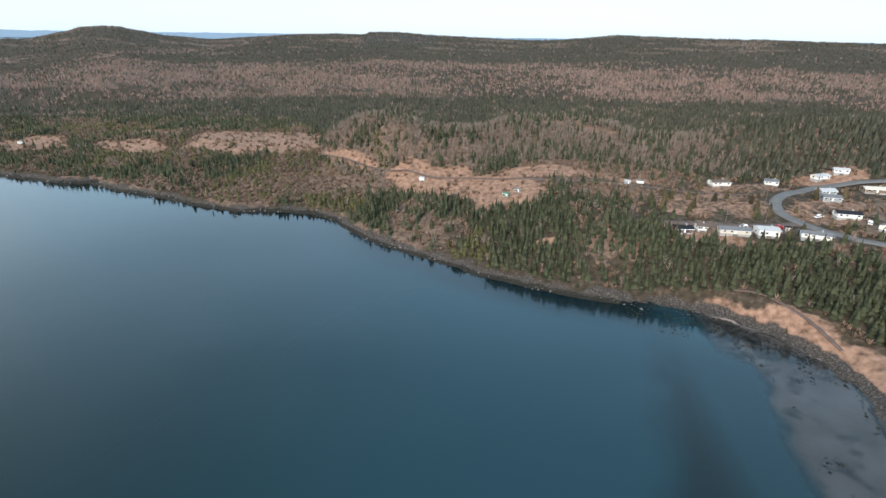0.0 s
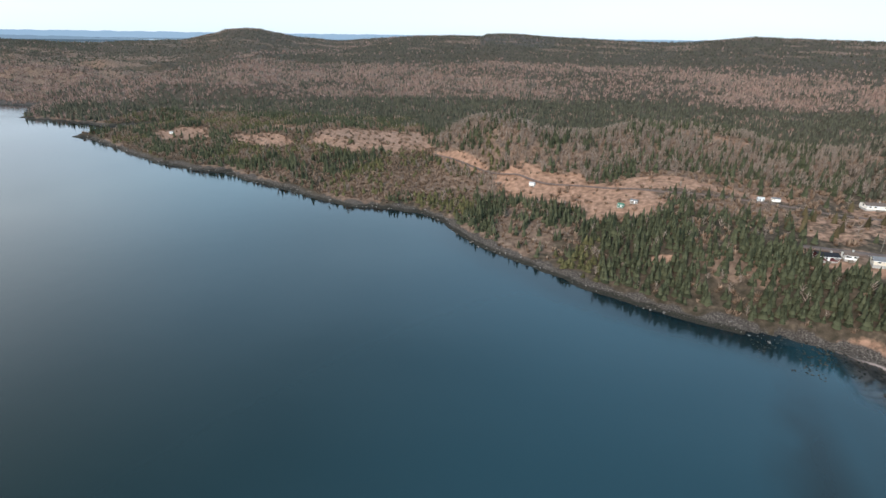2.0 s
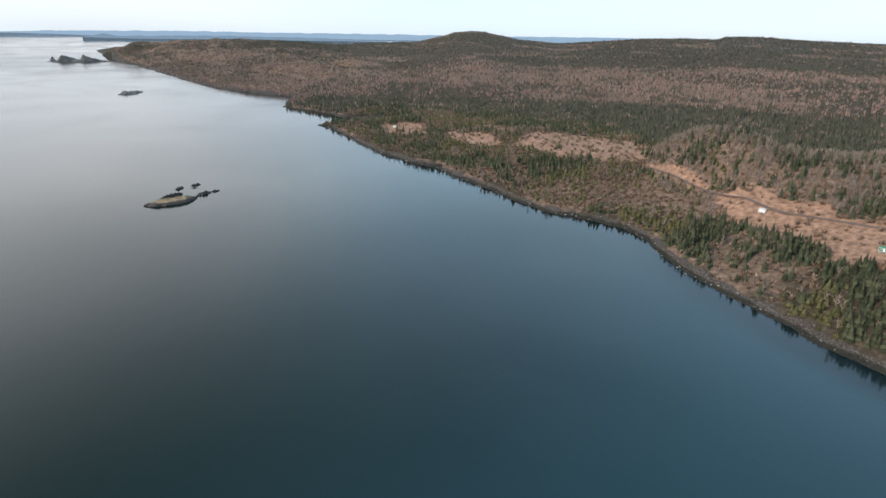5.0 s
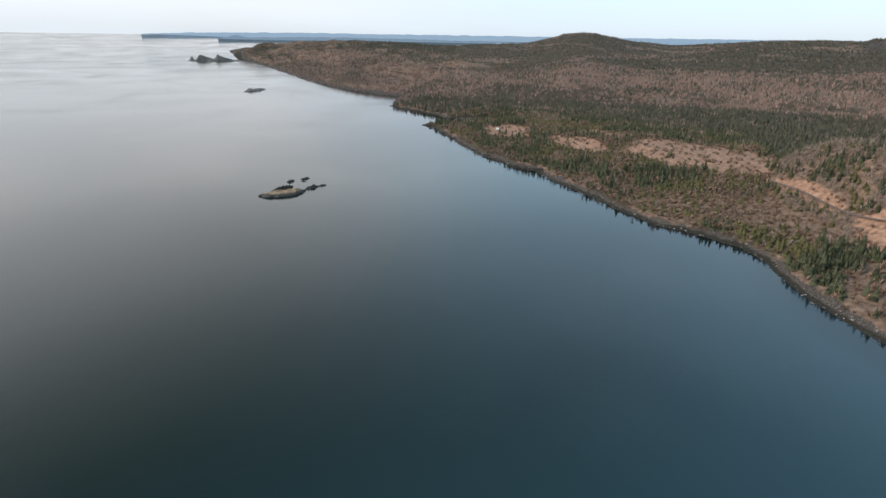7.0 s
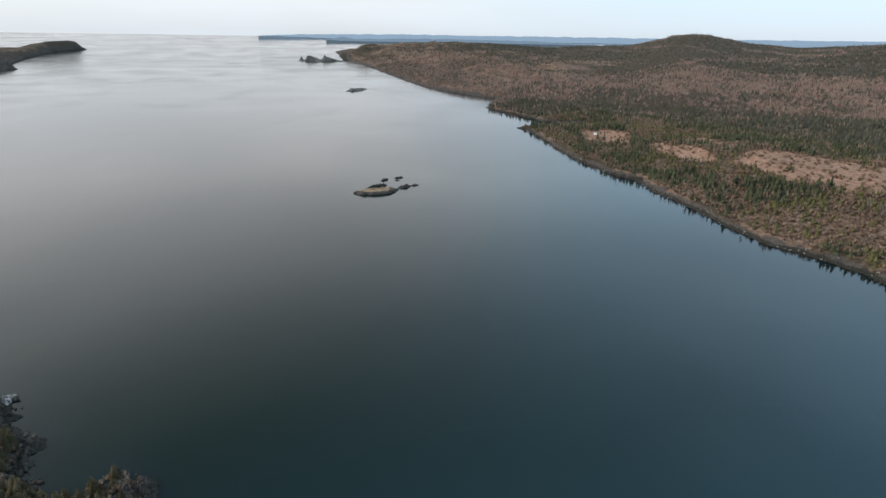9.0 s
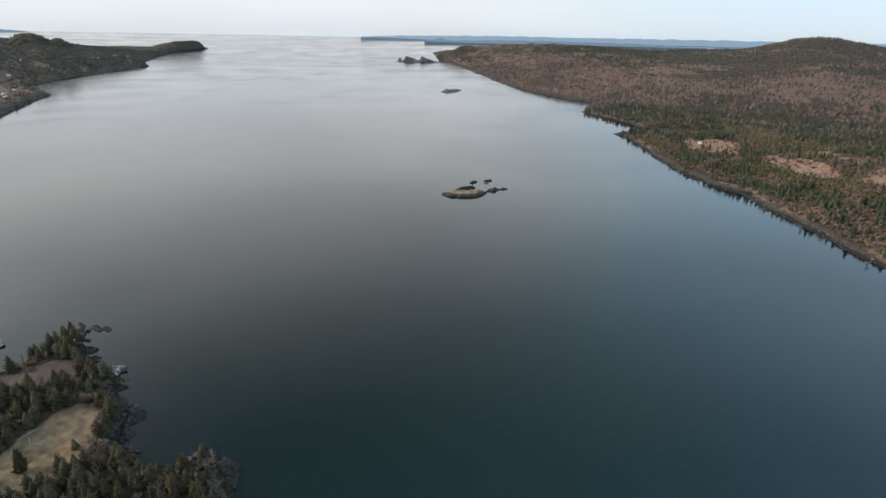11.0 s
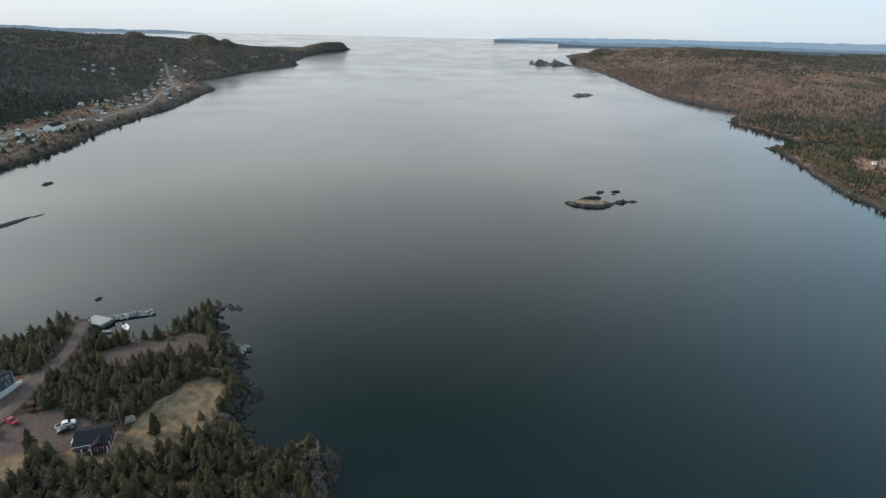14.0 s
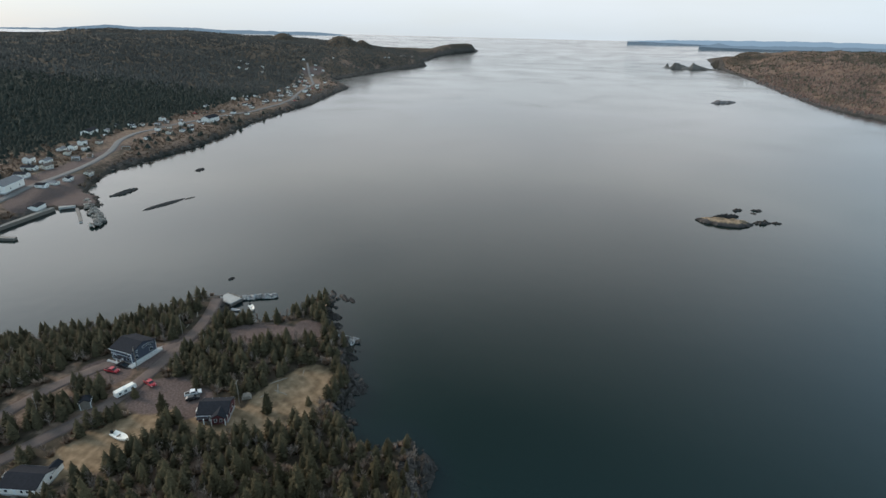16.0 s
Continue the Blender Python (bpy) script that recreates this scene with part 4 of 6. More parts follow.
def west_cover():
    n = 74000
    az = 88 + rng.random(n) * 54
    r = 330 + 3000 * rng.random(n) ** 2.1
    x, y = CENTRE[0] - r * np.sin(np.radians(az)), CENTRE[1] + r * np.cos(np.radians(az))
    d = inland(x, y)
    meadow, gravel, heath, _, _, _, _, _ = cover(x, y, d)
    road = off_line(x, y, ROAD_WEST)
    keep = (d > 3.5) & (y < 40 - 0.14 * x) & (x < -275) & (meadow < 0.12) & (gravel < 0.3) & (road > 14)
    for px, py, pz, pr in PEAKS:
        keep &= np.hypot(x - px, y - py) > pr * (0.2 + 0.3 * rng.random(n))
    forest = smooth(75, 105, d) * (1 - 0.8 * smooth(0.56, 0.66, fbm(x / 160, y / 90, 65)) * smooth(350, 700, d)) + smooth(-1300, -1600, x)
    q, t = rng.random(n), rng.random(n)
    sp = keep & (q < 0.05 + 0.95 * forest) & ((r < 1500) | (rng.random(n) < 0.62)) & ~((x < -2900) & (az < 97))
    sp &= d > 7
    sh = keep & ~sp & (q < 0.9)
    grow = 1 + smooth(800, 2600, r) * 0.5
    for name, part_of, needles, words in (("west_spruce_forest", sp & (r < 880 + 120 * t), SPRUCE_BACKLIT, "dark spruce forest, coloured as if backlit, on the hill behind the village"),
                                          ("far_west_forest", sp & (r >= 880 + 120 * t), HAZED_WOOD, "spruce forest in paler hazed colours on the hills beyond the village")):
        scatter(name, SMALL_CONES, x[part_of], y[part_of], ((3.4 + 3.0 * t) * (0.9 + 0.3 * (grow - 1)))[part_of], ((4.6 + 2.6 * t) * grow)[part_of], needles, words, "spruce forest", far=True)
    scatter("west_shore_thicket", SMALL_BUSHES, x[sh], y[sh], (1.2 + 1.6 * t)[sh], (2.8 + 2.0 * t)[sh], SHRUB, "brown leafless thicket on the village bank", "thicket", far=True)


def spruce_shapes(r, tall, wide, tiers):
    """Trunk and crown of one spruce: rings of drooping boughs round a dark core."""
    tv, tf = [], []
    for k, (z, q) in enumerate(((0, 0.16), (tall * 0.5, 0.09), (tall * 0.97, 0.015))):
        tv += [(q * math.cos(s * 1.0472), q * math.sin(s * 1.0472), z - (0.4 if k == 0 else 0)) for s in range(6)]
    for k in range(2):
        tf += [(k * 6 + s, k * 6 + (s + 1) % 6, k * 6 + 6 + (s + 1) % 6, k * 6 + 6 + s) for s in range(6)]
    v, f = [], []
    for s in range(7):
        a = s * 6.283 / 7
        v.append((wide * 0.33 * math.cos(a), wide * 0.33 * math.sin(a), tall * 0.06))
    for s in range(7):
        a = s * 6.283 / 7 + 0.4
        v.append((wide * 0.22 * math.cos(a), wide * 0.22 * math.sin(a), tall * (0.5 + 0.06 * r.random())))
    v.append((0, 0, tall * 0.97))
    f += [(s, (s + 1) % 7, 7 + s) for s in range(7)] + [((s + 1) % 7, 7 + (s + 1) % 7, 7 + s) for s in range(7)] + [(7 + s, 7 + (s + 1) % 7, 14) for s in range(7)]
    lean = r.normal(size=2) * 0.03
    for k in range(tiers):
        u = k / (tiers - 1)
        z = tall * (0.05 + 0.89 * u)
        reach = wide * 0.5 * (1 - u ** 1.5) ** 0.8 * (0.88 + 0.14 * math.sin(3 + 11 * u + 5 * r.random())) + 0.10
        count = max(5, int(11 - 5 * u))
        for s in range(count):
            a = s * 6.283 / count + k * 1.3 + (r.random() - 0.5) * 0.6
            l = reach * (0.55 + 0.6 * r.random())
            w = l * (0.16 + 0.14 * r.random()) + 0.05
            zz = z + (r.random() - 0.5) * tall * 0.10
            ca, sa = math.cos(a), math.sin(a)
            m, ox, oy = l * 0.62, lean[0] * zz, lean[1] * zz
            lift = 0.10 + 0.30 * u
            b = len(v)
            v += [(ox, oy, zz + 0.10 * l), (ox + m * ca - w * sa, oy + m * sa + w * ca, zz - 0.08 * l + lift * m), (ox + m * ca + w * sa, oy + m * sa - w * ca, zz - 0.08 * l + lift * m),
                  (ox + m * ca, oy + m * sa, zz + 0.10 * l + lift * m), (ox + l * ca, oy + l * sa, zz - 0.12 * l + lift * l)]
            f += [(b, b + 1, b + 3), (b, b + 3, b + 2), (b + 1, b + 4, b + 3), (b + 3, b + 4, b + 2)]
    return tv, tf, v, f


def near_trees():
    """Single spruces of the near point, each a thing; the thicker growth behind is joined."""
    protos = []
    for k, (tall, wide, tiers) in enumerate(((8.0, 4.2, 20), (6.6, 4.2, 17), (9.0, 4.4, 22), (4.6, 3.6, 13), (8.2, 3.2, 20))):
        tv, tf, v, f = spruce_shapes(rng, tall, wide, tiers)
        ob = new("spruce_tree", None)
        tr = mesh_object("trunk", tv, tf, BARK)
        cr = mesh_object("crown", v, f, SPRUCE_NEAR)
        tr.parent = cr.parent = ob
        tagged(ob, ("tall dark green spruce with drooping boughs", "dark green spruce of middling height, dense to the ground", "tall old spruce with a ragged dark crown",
                    "small bushy young spruce", "slender dark spruce with a narrow crown")[k], "spruce tree", "spruces on the near point")
        protos.append(ob)
    x, y = candidates(-262, -84, -215, 6, 2.4)
    d = inland(x, y)
    meadow, gravel, _, _, _, _, lawn, _ = cover(x, y, d)
    meadow = np.maximum(meadow, lawn)
    n1 = fbm(x / 14, y / 14, 61)
    keep = (d > np.where(x > -165, 1.8, 3.0)) & ~is_clear(x, y) & (np.maximum(meadow, gravel) + (n1 - 0.5) * 0.5 < 0.42) & (y < 40 - 0.14 * x)
    strip = off_line(x, y, DRIVE_WEST)
    bare_strip = (off_line(x, y, SPUR_WEST) < 7) | (strip < 5)
    keep &= ~(bare_strip & (rng.random(len(x)) < 0.8))
    keep &= ~((n1 < 0.40) & (rng.random(len(x)) < 0.35) & (y > -112))
    x, y, d, n1 = x[keep], y[keep], d[keep], n1[keep]
    order = np.argsort(np.hypot(x + 30, y - 12) + 20 * rng.random(len(x)))
    x, y, d = x[order], y[order], d[order]
    q = rng.random(len(x))
    conif = q < 0.54
    cx, cy, cd = x[conif], y[conif], d[conif]
    singles = 290
    zs = height(cx, cy)
    for k in range(min(singles, len(cx))):
        p = protos[int(rng.integers(0, 5))]
        s = float(np.clip(0.5 + cd[k] / 22, 0.55, 1.0) * (0.55 + 0.65 * rng.random()))
        m = pose(cx[k], cy[k], zs[k] - 0.05, 0, 0, rng.random() * 360) @ Matrix.Diagonal((s, s, s, 1))
        c = copy_thing(p, m)
    # lone trees on the lawns
    for k, (tx, ty, s, p) in enumerate(((-158.5, -48, 1.0, 0), (-165, -37.5, 0.75, 3), (-156, -35.5, 0.8, 1), (-159, -89, 0.85, 3), (-152, -76, 0.95, 2), (-148, -72, 0.9, 0), (-143, -70, 0.85, 1), (-150, -41, 0.8, 4))):
        copy_thing(protos[p], pose(tx, ty, float(height(np.array([tx]), np.array([ty]))[0]) - 0.05, 0, 0, 40 * k) @ Matrix.Diagonal((s, s, s, 1)))
    for p in protos:
        for o in (*p.children, p):
            bpy.data.objects.remove(o)
    rx, ry = cx[singles:], cy[singles:]
    around = np.degrees(np.arctan2(-(rx + 31), ry - 12)) % 360
    rx, ry = rx[around < 142], ry[around < 142]
    t = rng.random(len(rx))
    big = [(np.array(v) / np.array([3.9, 3.9, 8.2]), np.array(f)) for _, _, v, f in (spruce_shapes(rng, 8.2, 3.9, 9) for _ in range(4))]
    scatter("spruce_thicket", big, rx, ry, 4.4 + 3.2 * t, 3.2 + 1.5 * t, SPRUCE_OLIVE, "dense dark spruce growth behind the houses on the point", "spruce wood")
    ox, oy = x[~conif], y[~conif]
    t = rng.random(len(ox))
    b = t < 0.45
    scatter("bare_birches", [twig_tree(34, rng, 0.5, 0.2) for _ in range(5)], ox[b], oy[b], 4.0 + 3.0 * t[b], 3.6 + 2 * t[b], BARE, "grey leafless birches between the spruces", "bare trees")
    scatter("brown_undergrowth", [bush(rng, 34) for _ in range(5)], ox[~b], oy[~b], 0.9 + 1.2 * t[~b], 2.2 + 1.4 * t[~b], SHRUB, "brown leafless undergrowth between the spruces", "undergrowth")


east_cover()
hillside_cover()
west_cover()
near_trees()


# ---- built things ----
def at(x, y):
    return float(height(np.array([x]), np.array([y]))[0])


def part(name, bm, material, parent, label=""):
    """One mesh object under a thing or under a part."""
    me = bpy.data.meshes.new(name)
    bm.normal_update()
    bm.to_mesh(me)
    bm.free()
    me.materials.append(material)
    ob = new(name, me)
    ob.parent = parent
    return tagged(ob, label) if label else ob


def box(x0, x1, y0, y1, z0, z1, bm=None, bevel=0.0):
    bm = bm or bmesh.new()
    made = bmesh.ops.create_cube(bm, size=1.0, matrix=Matrix.Translation(((x0 + x1) / 2, (y0 + y1) / 2, (z0 + z1) / 2)) @ Matrix.Diagonal((x1 - x0, y1 - y0, z1 - z0, 1)))
    if bevel:
        edges = list({e for v in made["verts"] for e in v.link_edges})
        bmesh.ops.bevel(bm, geom=edges, offset=bevel, segments=2, affect="EDGES", profile=0.6)
    return bm


def prism(points, y0, y1, bm=None):
    """A solid with the given x, z outline, from y0 to y1."""
    bm = bm or bmesh.new()
    a = [bm.verts.new((x, y0, z)) for x, z in points]
    b = [bm.verts.new((x, y1, z)) for x, z in points]
    n = len(points)
    bm.faces.new(a), bm.faces.new(b[::-1])
    for k in range(n):
        bm.faces.new((a[k], b[k], b[(k + 1) % n], a[(k + 1) % n]))
    bmesh.ops.recalc_face_normals(bm, faces=bm.faces)
    return bm


def tube(radius, p, q, sides=8, bm=None, tip=None):
    bm = bm or bmesh.new()
    p, q = Vector(p), Vector(q)
    m = Matrix.Translation((p + q) / 2) @ (q - p).to_track_quat("Z", "Y").to_matrix().to_4x4()
    bmesh.ops.create_cone(bm, cap_ends=True, segments=sides, radius1=radius, radius2=radius if tip is None else tip, depth=(q - p).length, matrix=m)
    return bm


WHITE = mat("white_siding", (0.83, 0.79, 0.72), 0.6, vary=0.10, scale=0.8, bump=0.01, bump_scale=9)
CREAM = mat("cream_siding", (0.62, 0.56, 0.46), 0.6, vary=0.10, scale=0.8)
SLATE_WALL = mat("slate_blue_siding", (0.052, 0.060, 0.080), 0.6, vary=0.12, scale=0.8)
MAROON = mat("maroon_siding", (0.085, 0.022, 0.024), 0.6, vary=0.15, scale=0.8)
GREEN_PAINT = mat("green_paint", (0.06, 0.18, 0.12), 0.6, vary=0.15, scale=0.8)
GREY_WALL = mat("grey_siding", (0.30, 0.31, 0.32), 0.6, vary=0.12, scale=0.8)
BROWN_WALL = mat("brown_siding", (0.22, 0.15, 0.10), 0.7, vary=0.15, scale=0.8)
SHINGLE = mat("black_shingle", (0.024, 0.025, 0.030), 0.95, vary=0.3, scale=1.5, bump=0.02, bump_scale=12, spec=0.1)
GREY_SHINGLE = mat("grey_shingle", (0.16, 0.16, 0.165), 0.85, vary=0.25, scale=1.5, bump=0.02, bump_scale=12)
BROWN_SHINGLE = mat("brown_shingle", (0.13, 0.095, 0.075), 0.85, vary=0.25, scale=1.5)
PALE_ROOF = mat("pale_metal_roof", (0.46, 0.455, 0.45), 0.6, vary=0.1, scale=0.6)
TRIM = mat("white_trim", (0.80, 0.80, 0.79), 0.5, vary=0.05, scale=2.0)
PANE = mat("window_glass", (0.02, 0.025, 0.03), 0.08, vary=0.2, scale=0.4, spec=0.6)
CONCRETE = mat("concrete", (0.36, 0.35, 0.33), 0.9, vary=0.25, scale=0.7, bump=0.02)
TIMBER = mat("grey_timber", (0.17, 0.145, 0.12), 0.9, vary=0.35, scale=1.2, bump=0.02)
DECK = mat("pale_deck", (0.55, 0.53, 0.50), 0.8, vary=0.15, scale=1.2)
ASPHALT = mat("worn_asphalt", (0.145, 0.139, 0.134), 0.9, vary=0.22, scale=0.25, bump=0.01)
GRAVEL = mat("reddish_gravel", (0.125, 0.092, 0.080), 0.95, vary=0.3, scale=0.35, bump=0.05, bump_scale=3)
RUBBER = mat("rubber", (0.02, 0.02, 0.02), 0.8, vary=0.2)
STEEL = mat("grey_steel", (0.35, 0.35, 0.36), 0.4, 0.8, vary=0.15)
CAR_DARK = mat("black_car_paint", (0.02, 0.022, 0.026), 0.25, vary=0.2, spec=0.5)
CAR_WHITE = mat("white_car_paint", (0.75, 0.75, 0.75), 0.3, vary=0.05, spec=0.5)
CAR_RED = mat("red_car_paint", (0.40, 0.02, 0.03), 0.3, vary=0.1, spec=0.5)
ROCK = mat("dark_shore_rock", (0.042, 0.035, 0.031), 0.9, vary=0.5, scale=0.6, island=0.4, color2=(0.115, 0.098, 0.088), bump=0.15, bump_scale=1.5)
ISLET_ROCK = mat("pinkish_grey_rock", (0.15, 0.125, 0.115), 0.9, vary=0.5, scale=0.1, color2=(0.34, 0.29, 0.27), bump=0.3, bump_scale=0.5)
STACK_ROCK = mat("grey_stack_rock", (0.075, 0.072, 0.068), 0.95, vary=0.5, scale=0.06, color2=(0.19, 0.18, 0.165), bump=0.6, bump_scale=0.2)
PALE_ROCK = mat("pale_quarried_rock", (0.22, 0.21, 0.20), 0.9, vary=0.45, scale=0.5, random=0.6, color2=(0.52, 0.51, 0.50), bump=0.1, bump_scale=2)
HARBOUR_ROCK = mat("grey_quarried_rock", (0.12, 0.11, 0.10), 0.9, vary=0.45, scale=0.5, random=0.6, color2=(0.40, 0.36, 0.31), bump=0.1, bump_scale=2)
BANK_ROCK = mat("dark_bank_rock", (0.04, 0.034, 0.029), 0.9, vary=0.5, scale=0.4, island=0.6, color2=(0.13, 0.108, 0.092))
STONE_MIX = mat("beach_stones", (0.10, 0.085, 0.075), 0.9, vary=0.5, scale=0.4, island=0.7, color2=(0.32, 0.29, 0.265))
WEED_ROCK = mat("weedy_stones", (0.018, 0.017, 0.013), 0.7, vary=0.4, scale=0.4, island=0.6, color2=(0.06, 0.052, 0.036))
LEDGE = mat("wet_black_ledge", (0.030, 0.026, 0.023), 0.85, vary=0.5, scale=0.8, color2=(0.085, 0.074, 0.066), bump=0.5, bump_scale=0.9)
TURF = mat("dry_islet_turf", (0.22, 0.150, 0.095), 0.95, vary=0.6, scale=0.22, color2=(0.42, 0.30, 0.19), bump=0.3, bump_scale=0.8)


def window(parent, x, y, z, w, h, side):
    """A framed pane set proud of a wall; side: the way it faces, +y, -y, +x or -x."""
    d = 0.06
    if side in ("+y", "-y"):
        s = 1 if side == "+y" else -1
        y0, y1 = sorted((y, y + s * d))
        fr = part("window", box(x - w / 2, x + w / 2, y0, y1, z, z + h), TRIM, parent)
        y0, y1 = sorted((y + s * d, y + s * (d + 0.02)))
        part("pane", box(x - w / 2 + 0.09, x + w / 2 - 0.09, y0, y1, z + 0.09, z + h - 0.09), PANE, fr)
    else:
        s = 1 if side == "+x" else -1
        x0, x1 = sorted((x, x + s * d))
        fr = part("window", box(x0, x1, y - w / 2, y + w / 2, z, z + h), TRIM, parent)
        x0, x1 = sorted((x + s * d, x + s * (d + 0.02)))
        part("pane", box(x0, x1, y - w / 2 + 0.09, y + w / 2 - 0.09, z + 0.09, z + h - 0.09), PANE, fr)


def gable_house(name, label, length, depth, eaves, rise, wall, roof, windows=(), door=None, chimney=False, base=0.5, group="", overhang=0.45, category="house"):
    """A house with its ridge along x, at the origin; eaves and rise in metres."""
    ob = new(name)
    L, D = length / 2, depth / 2
    part("foundation", box(-L + 0.1, L - 0.1, -D + 0.1, D - 0.1, -1.8, base), CONCRETE, ob)
    bm = bmesh.new()
    prof = [(-D, base), (D, base), (D, eaves), (0, eaves + rise), (-D, eaves)]
    a = [bm.verts.new((-L, y, z)) for y, z in prof]
    b = [bm.verts.new((L, y, z)) for y, z in prof]
    bm.faces.new(a[::-1]), bm.faces.new(b)
    for k in range(5):
        bm.faces.new((a[k], a[(k + 1) % 5], b[(k + 1) % 5], b[k]))
    bmesh.ops.recalc_face_normals(bm, faces=bm.faces)
    part("wall", bm, wall, ob)
    o, t = overhang, 0.2
    k = rise / D
    bm = bmesh.new()
    for s in (1, -1):
        pts = [(0, eaves + rise + 0.03), (s * (D + o), eaves - k * o + 0.03), (s * (D + o), eaves - k * o + 0.03 + t), (0, eaves + rise + 0.03 + t)]
        va = [bm.verts.new((-L - o, y, z)) for y, z in pts]
        vb = [bm.verts.new((L + o, y, z)) for y, z in pts]
        bm.faces.new(va), bm.faces.new(vb[::-1])
        for q in range(4):
            bm.faces.new((va[q], vb[q], vb[(q + 1) % 4], va[(q + 1) % 4]))
    bmesh.ops.recalc_face_normals(bm, faces=bm.faces)
    rf = part("roof", bm, roof, ob)
    if chimney:
        part("chimney", box(L * 0.3, L * 0.3 + 0.6, -0.3, 0.3, eaves + rise - 0.5, eaves + rise + 1.0), CONCRETE, rf)
    for s in (1, -1):
        part("fascia", box(-L - o - 0.03, L + o + 0.03, *sorted((s * (D + o), s * (D + o + 0.05))), eaves - k * o - 0.02, eaves - k * o + 0.2), TRIM, rf)
    for sx in (1, -1):
        for sy in (1, -1):
            part("corner_trim", box(*sorted((sx * (L - 0.12), sx * (L + 0.03))), *sorted((sy * (D - 0.12), sy * (D + 0.03))), base, eaves - 0.02), TRIM, ob)
    for x, z, w, h, side in windows:
        if side in ("+y", "-y"):
            window(ob, x, D if side == "+y" else -D, z, w, h, side)
        else:
            window(ob, L if side == "+x" else -L, x, z, w, h, side)
    if door:
        x, side = door
        s = 1 if side == "+y" else -1
        dr = part("door", box(x - 0.5, x + 0.5, *sorted((s * D, s * (D + 0.07))), base, base + 2.05), TRIM, ob)
        part("door_handle", box(x + 0.34, x + 0.42, *sorted((s * (D + 0.07), s * (D + 0.12))), base + 0.98, base + 1.08), STEEL, dr)
        part("step", box(x - 0.9, x + 0.9, *sorted((s * (D + 0.07), s * (D + 1.3))), -0.6, base - 0.05), TIMBER, ob)
    return tagged(ob, label, category, group)


def place(ob, x, y, turn, lift=0.0, scale=1.0):
    ob.matrix_basis = pose(x, y, at(x, y) + lift, 0, 0, turn) @ Matrix.Diagonal((scale, scale, scale, 1))
    return ob


def strip(name, line, width, material, label, category, lift=0.12, step=4.0):
    """A road laid over the ground along a line of the plan, with a slight crown and worn edges."""
    pts = []
    for (ax, ay), (bx, by) in zip(line, line[1:]):
        n = max(1, int(math.hypot(bx - ax, by - ay) / step))
        pts += [(ax + (bx - ax) * k / n, ay + (by - ay) * k / n) for k in range(n)]
    pts.append(line[-1])
    p = np.array(pts, float)
    for _ in range(6):
        p[1:-1] = (p[:-2] + 2 * p[1:-1] + p[2:]) / 4
    tan = np.gradient(p, axis=0)
    tan /= np.linalg.norm(tan, axis=1)[:, None]
    nor = np.stack([-tan[:, 1], tan[:, 0]], 1)
    offs = np.array([-0.5, -0.46, -0.25, 0, 0.25, 0.46, 0.5])
    lifts = np.array([-0.5, 0.0, 0.08, 0.12, 0.08, 0.0, -0.5])
    wob = 1 + 0.12 * (fbm(p[:, 0] / 5, p[:, 1] / 5, 91) - 0.5)
    v = p[:, None] + nor[:, None] * (offs[None, :, None] * width * wob[:, None, None])
    mid = np.max(np.stack([height(*(p + nor * o * width).T) for o in (-0.5, -0.25, 0, 0.25, 0.5)]), 0)
    for _ in range(3):
        mid[1:-1] = np.maximum(mid[1:-1], (mid[:-2] + 2 * mid[1:-1] + mid[2:]) / 4)
    z = mid[:, None] + lift + lifts[None]
    v = np.concatenate([v, z[..., None]], -1).reshape(-1, 3)
    m = len(offs)
    i, j = np.meshgrid(np.arange(len(p) - 1), np.arange(m - 1), indexing="ij")
    f = np.stack([i * m + j, (i + 1) * m + j, (i + 1) * m + j + 1, i * m + j + 1], -1).reshape(-1, 4)
    return tagged(mesh_object(name, np.stack(squash(*v.T), 1), f, material, True), label, category, kind="structure")


strip("road_east", ROAD_EAST, 6.2, ASPHALT, "pale worn asphalt road curving through the village", "road")
strip("road_lane", LANE_EAST, 4.5, GRAVEL, "gravel lane between the houses", "road")
strip("road_track", TRACK_EAST, 2.4, GRAVEL, "narrow dirt track across the meadow", "track")
strip("road_path", [(106, 223), (116, 219), (123, 209), (127, 201), (128.5, 193), (131, 185)], 1.5, GRAVEL, "worn brown footpath through the beach grass", "path", step=2.0)
strip("road_west", ROAD_WEST, 5.8, ASPHALT, "grey asphalt shore road through the village", "road")
strip("road_drive", DRIVE_WEST, 5.0, GRAVEL, "reddish gravel drive out to the wharf", "road")
strip("road_spur", SPUR_WEST, 5.0, GRAVEL, "gravel drive up to the slate blue house", "road")


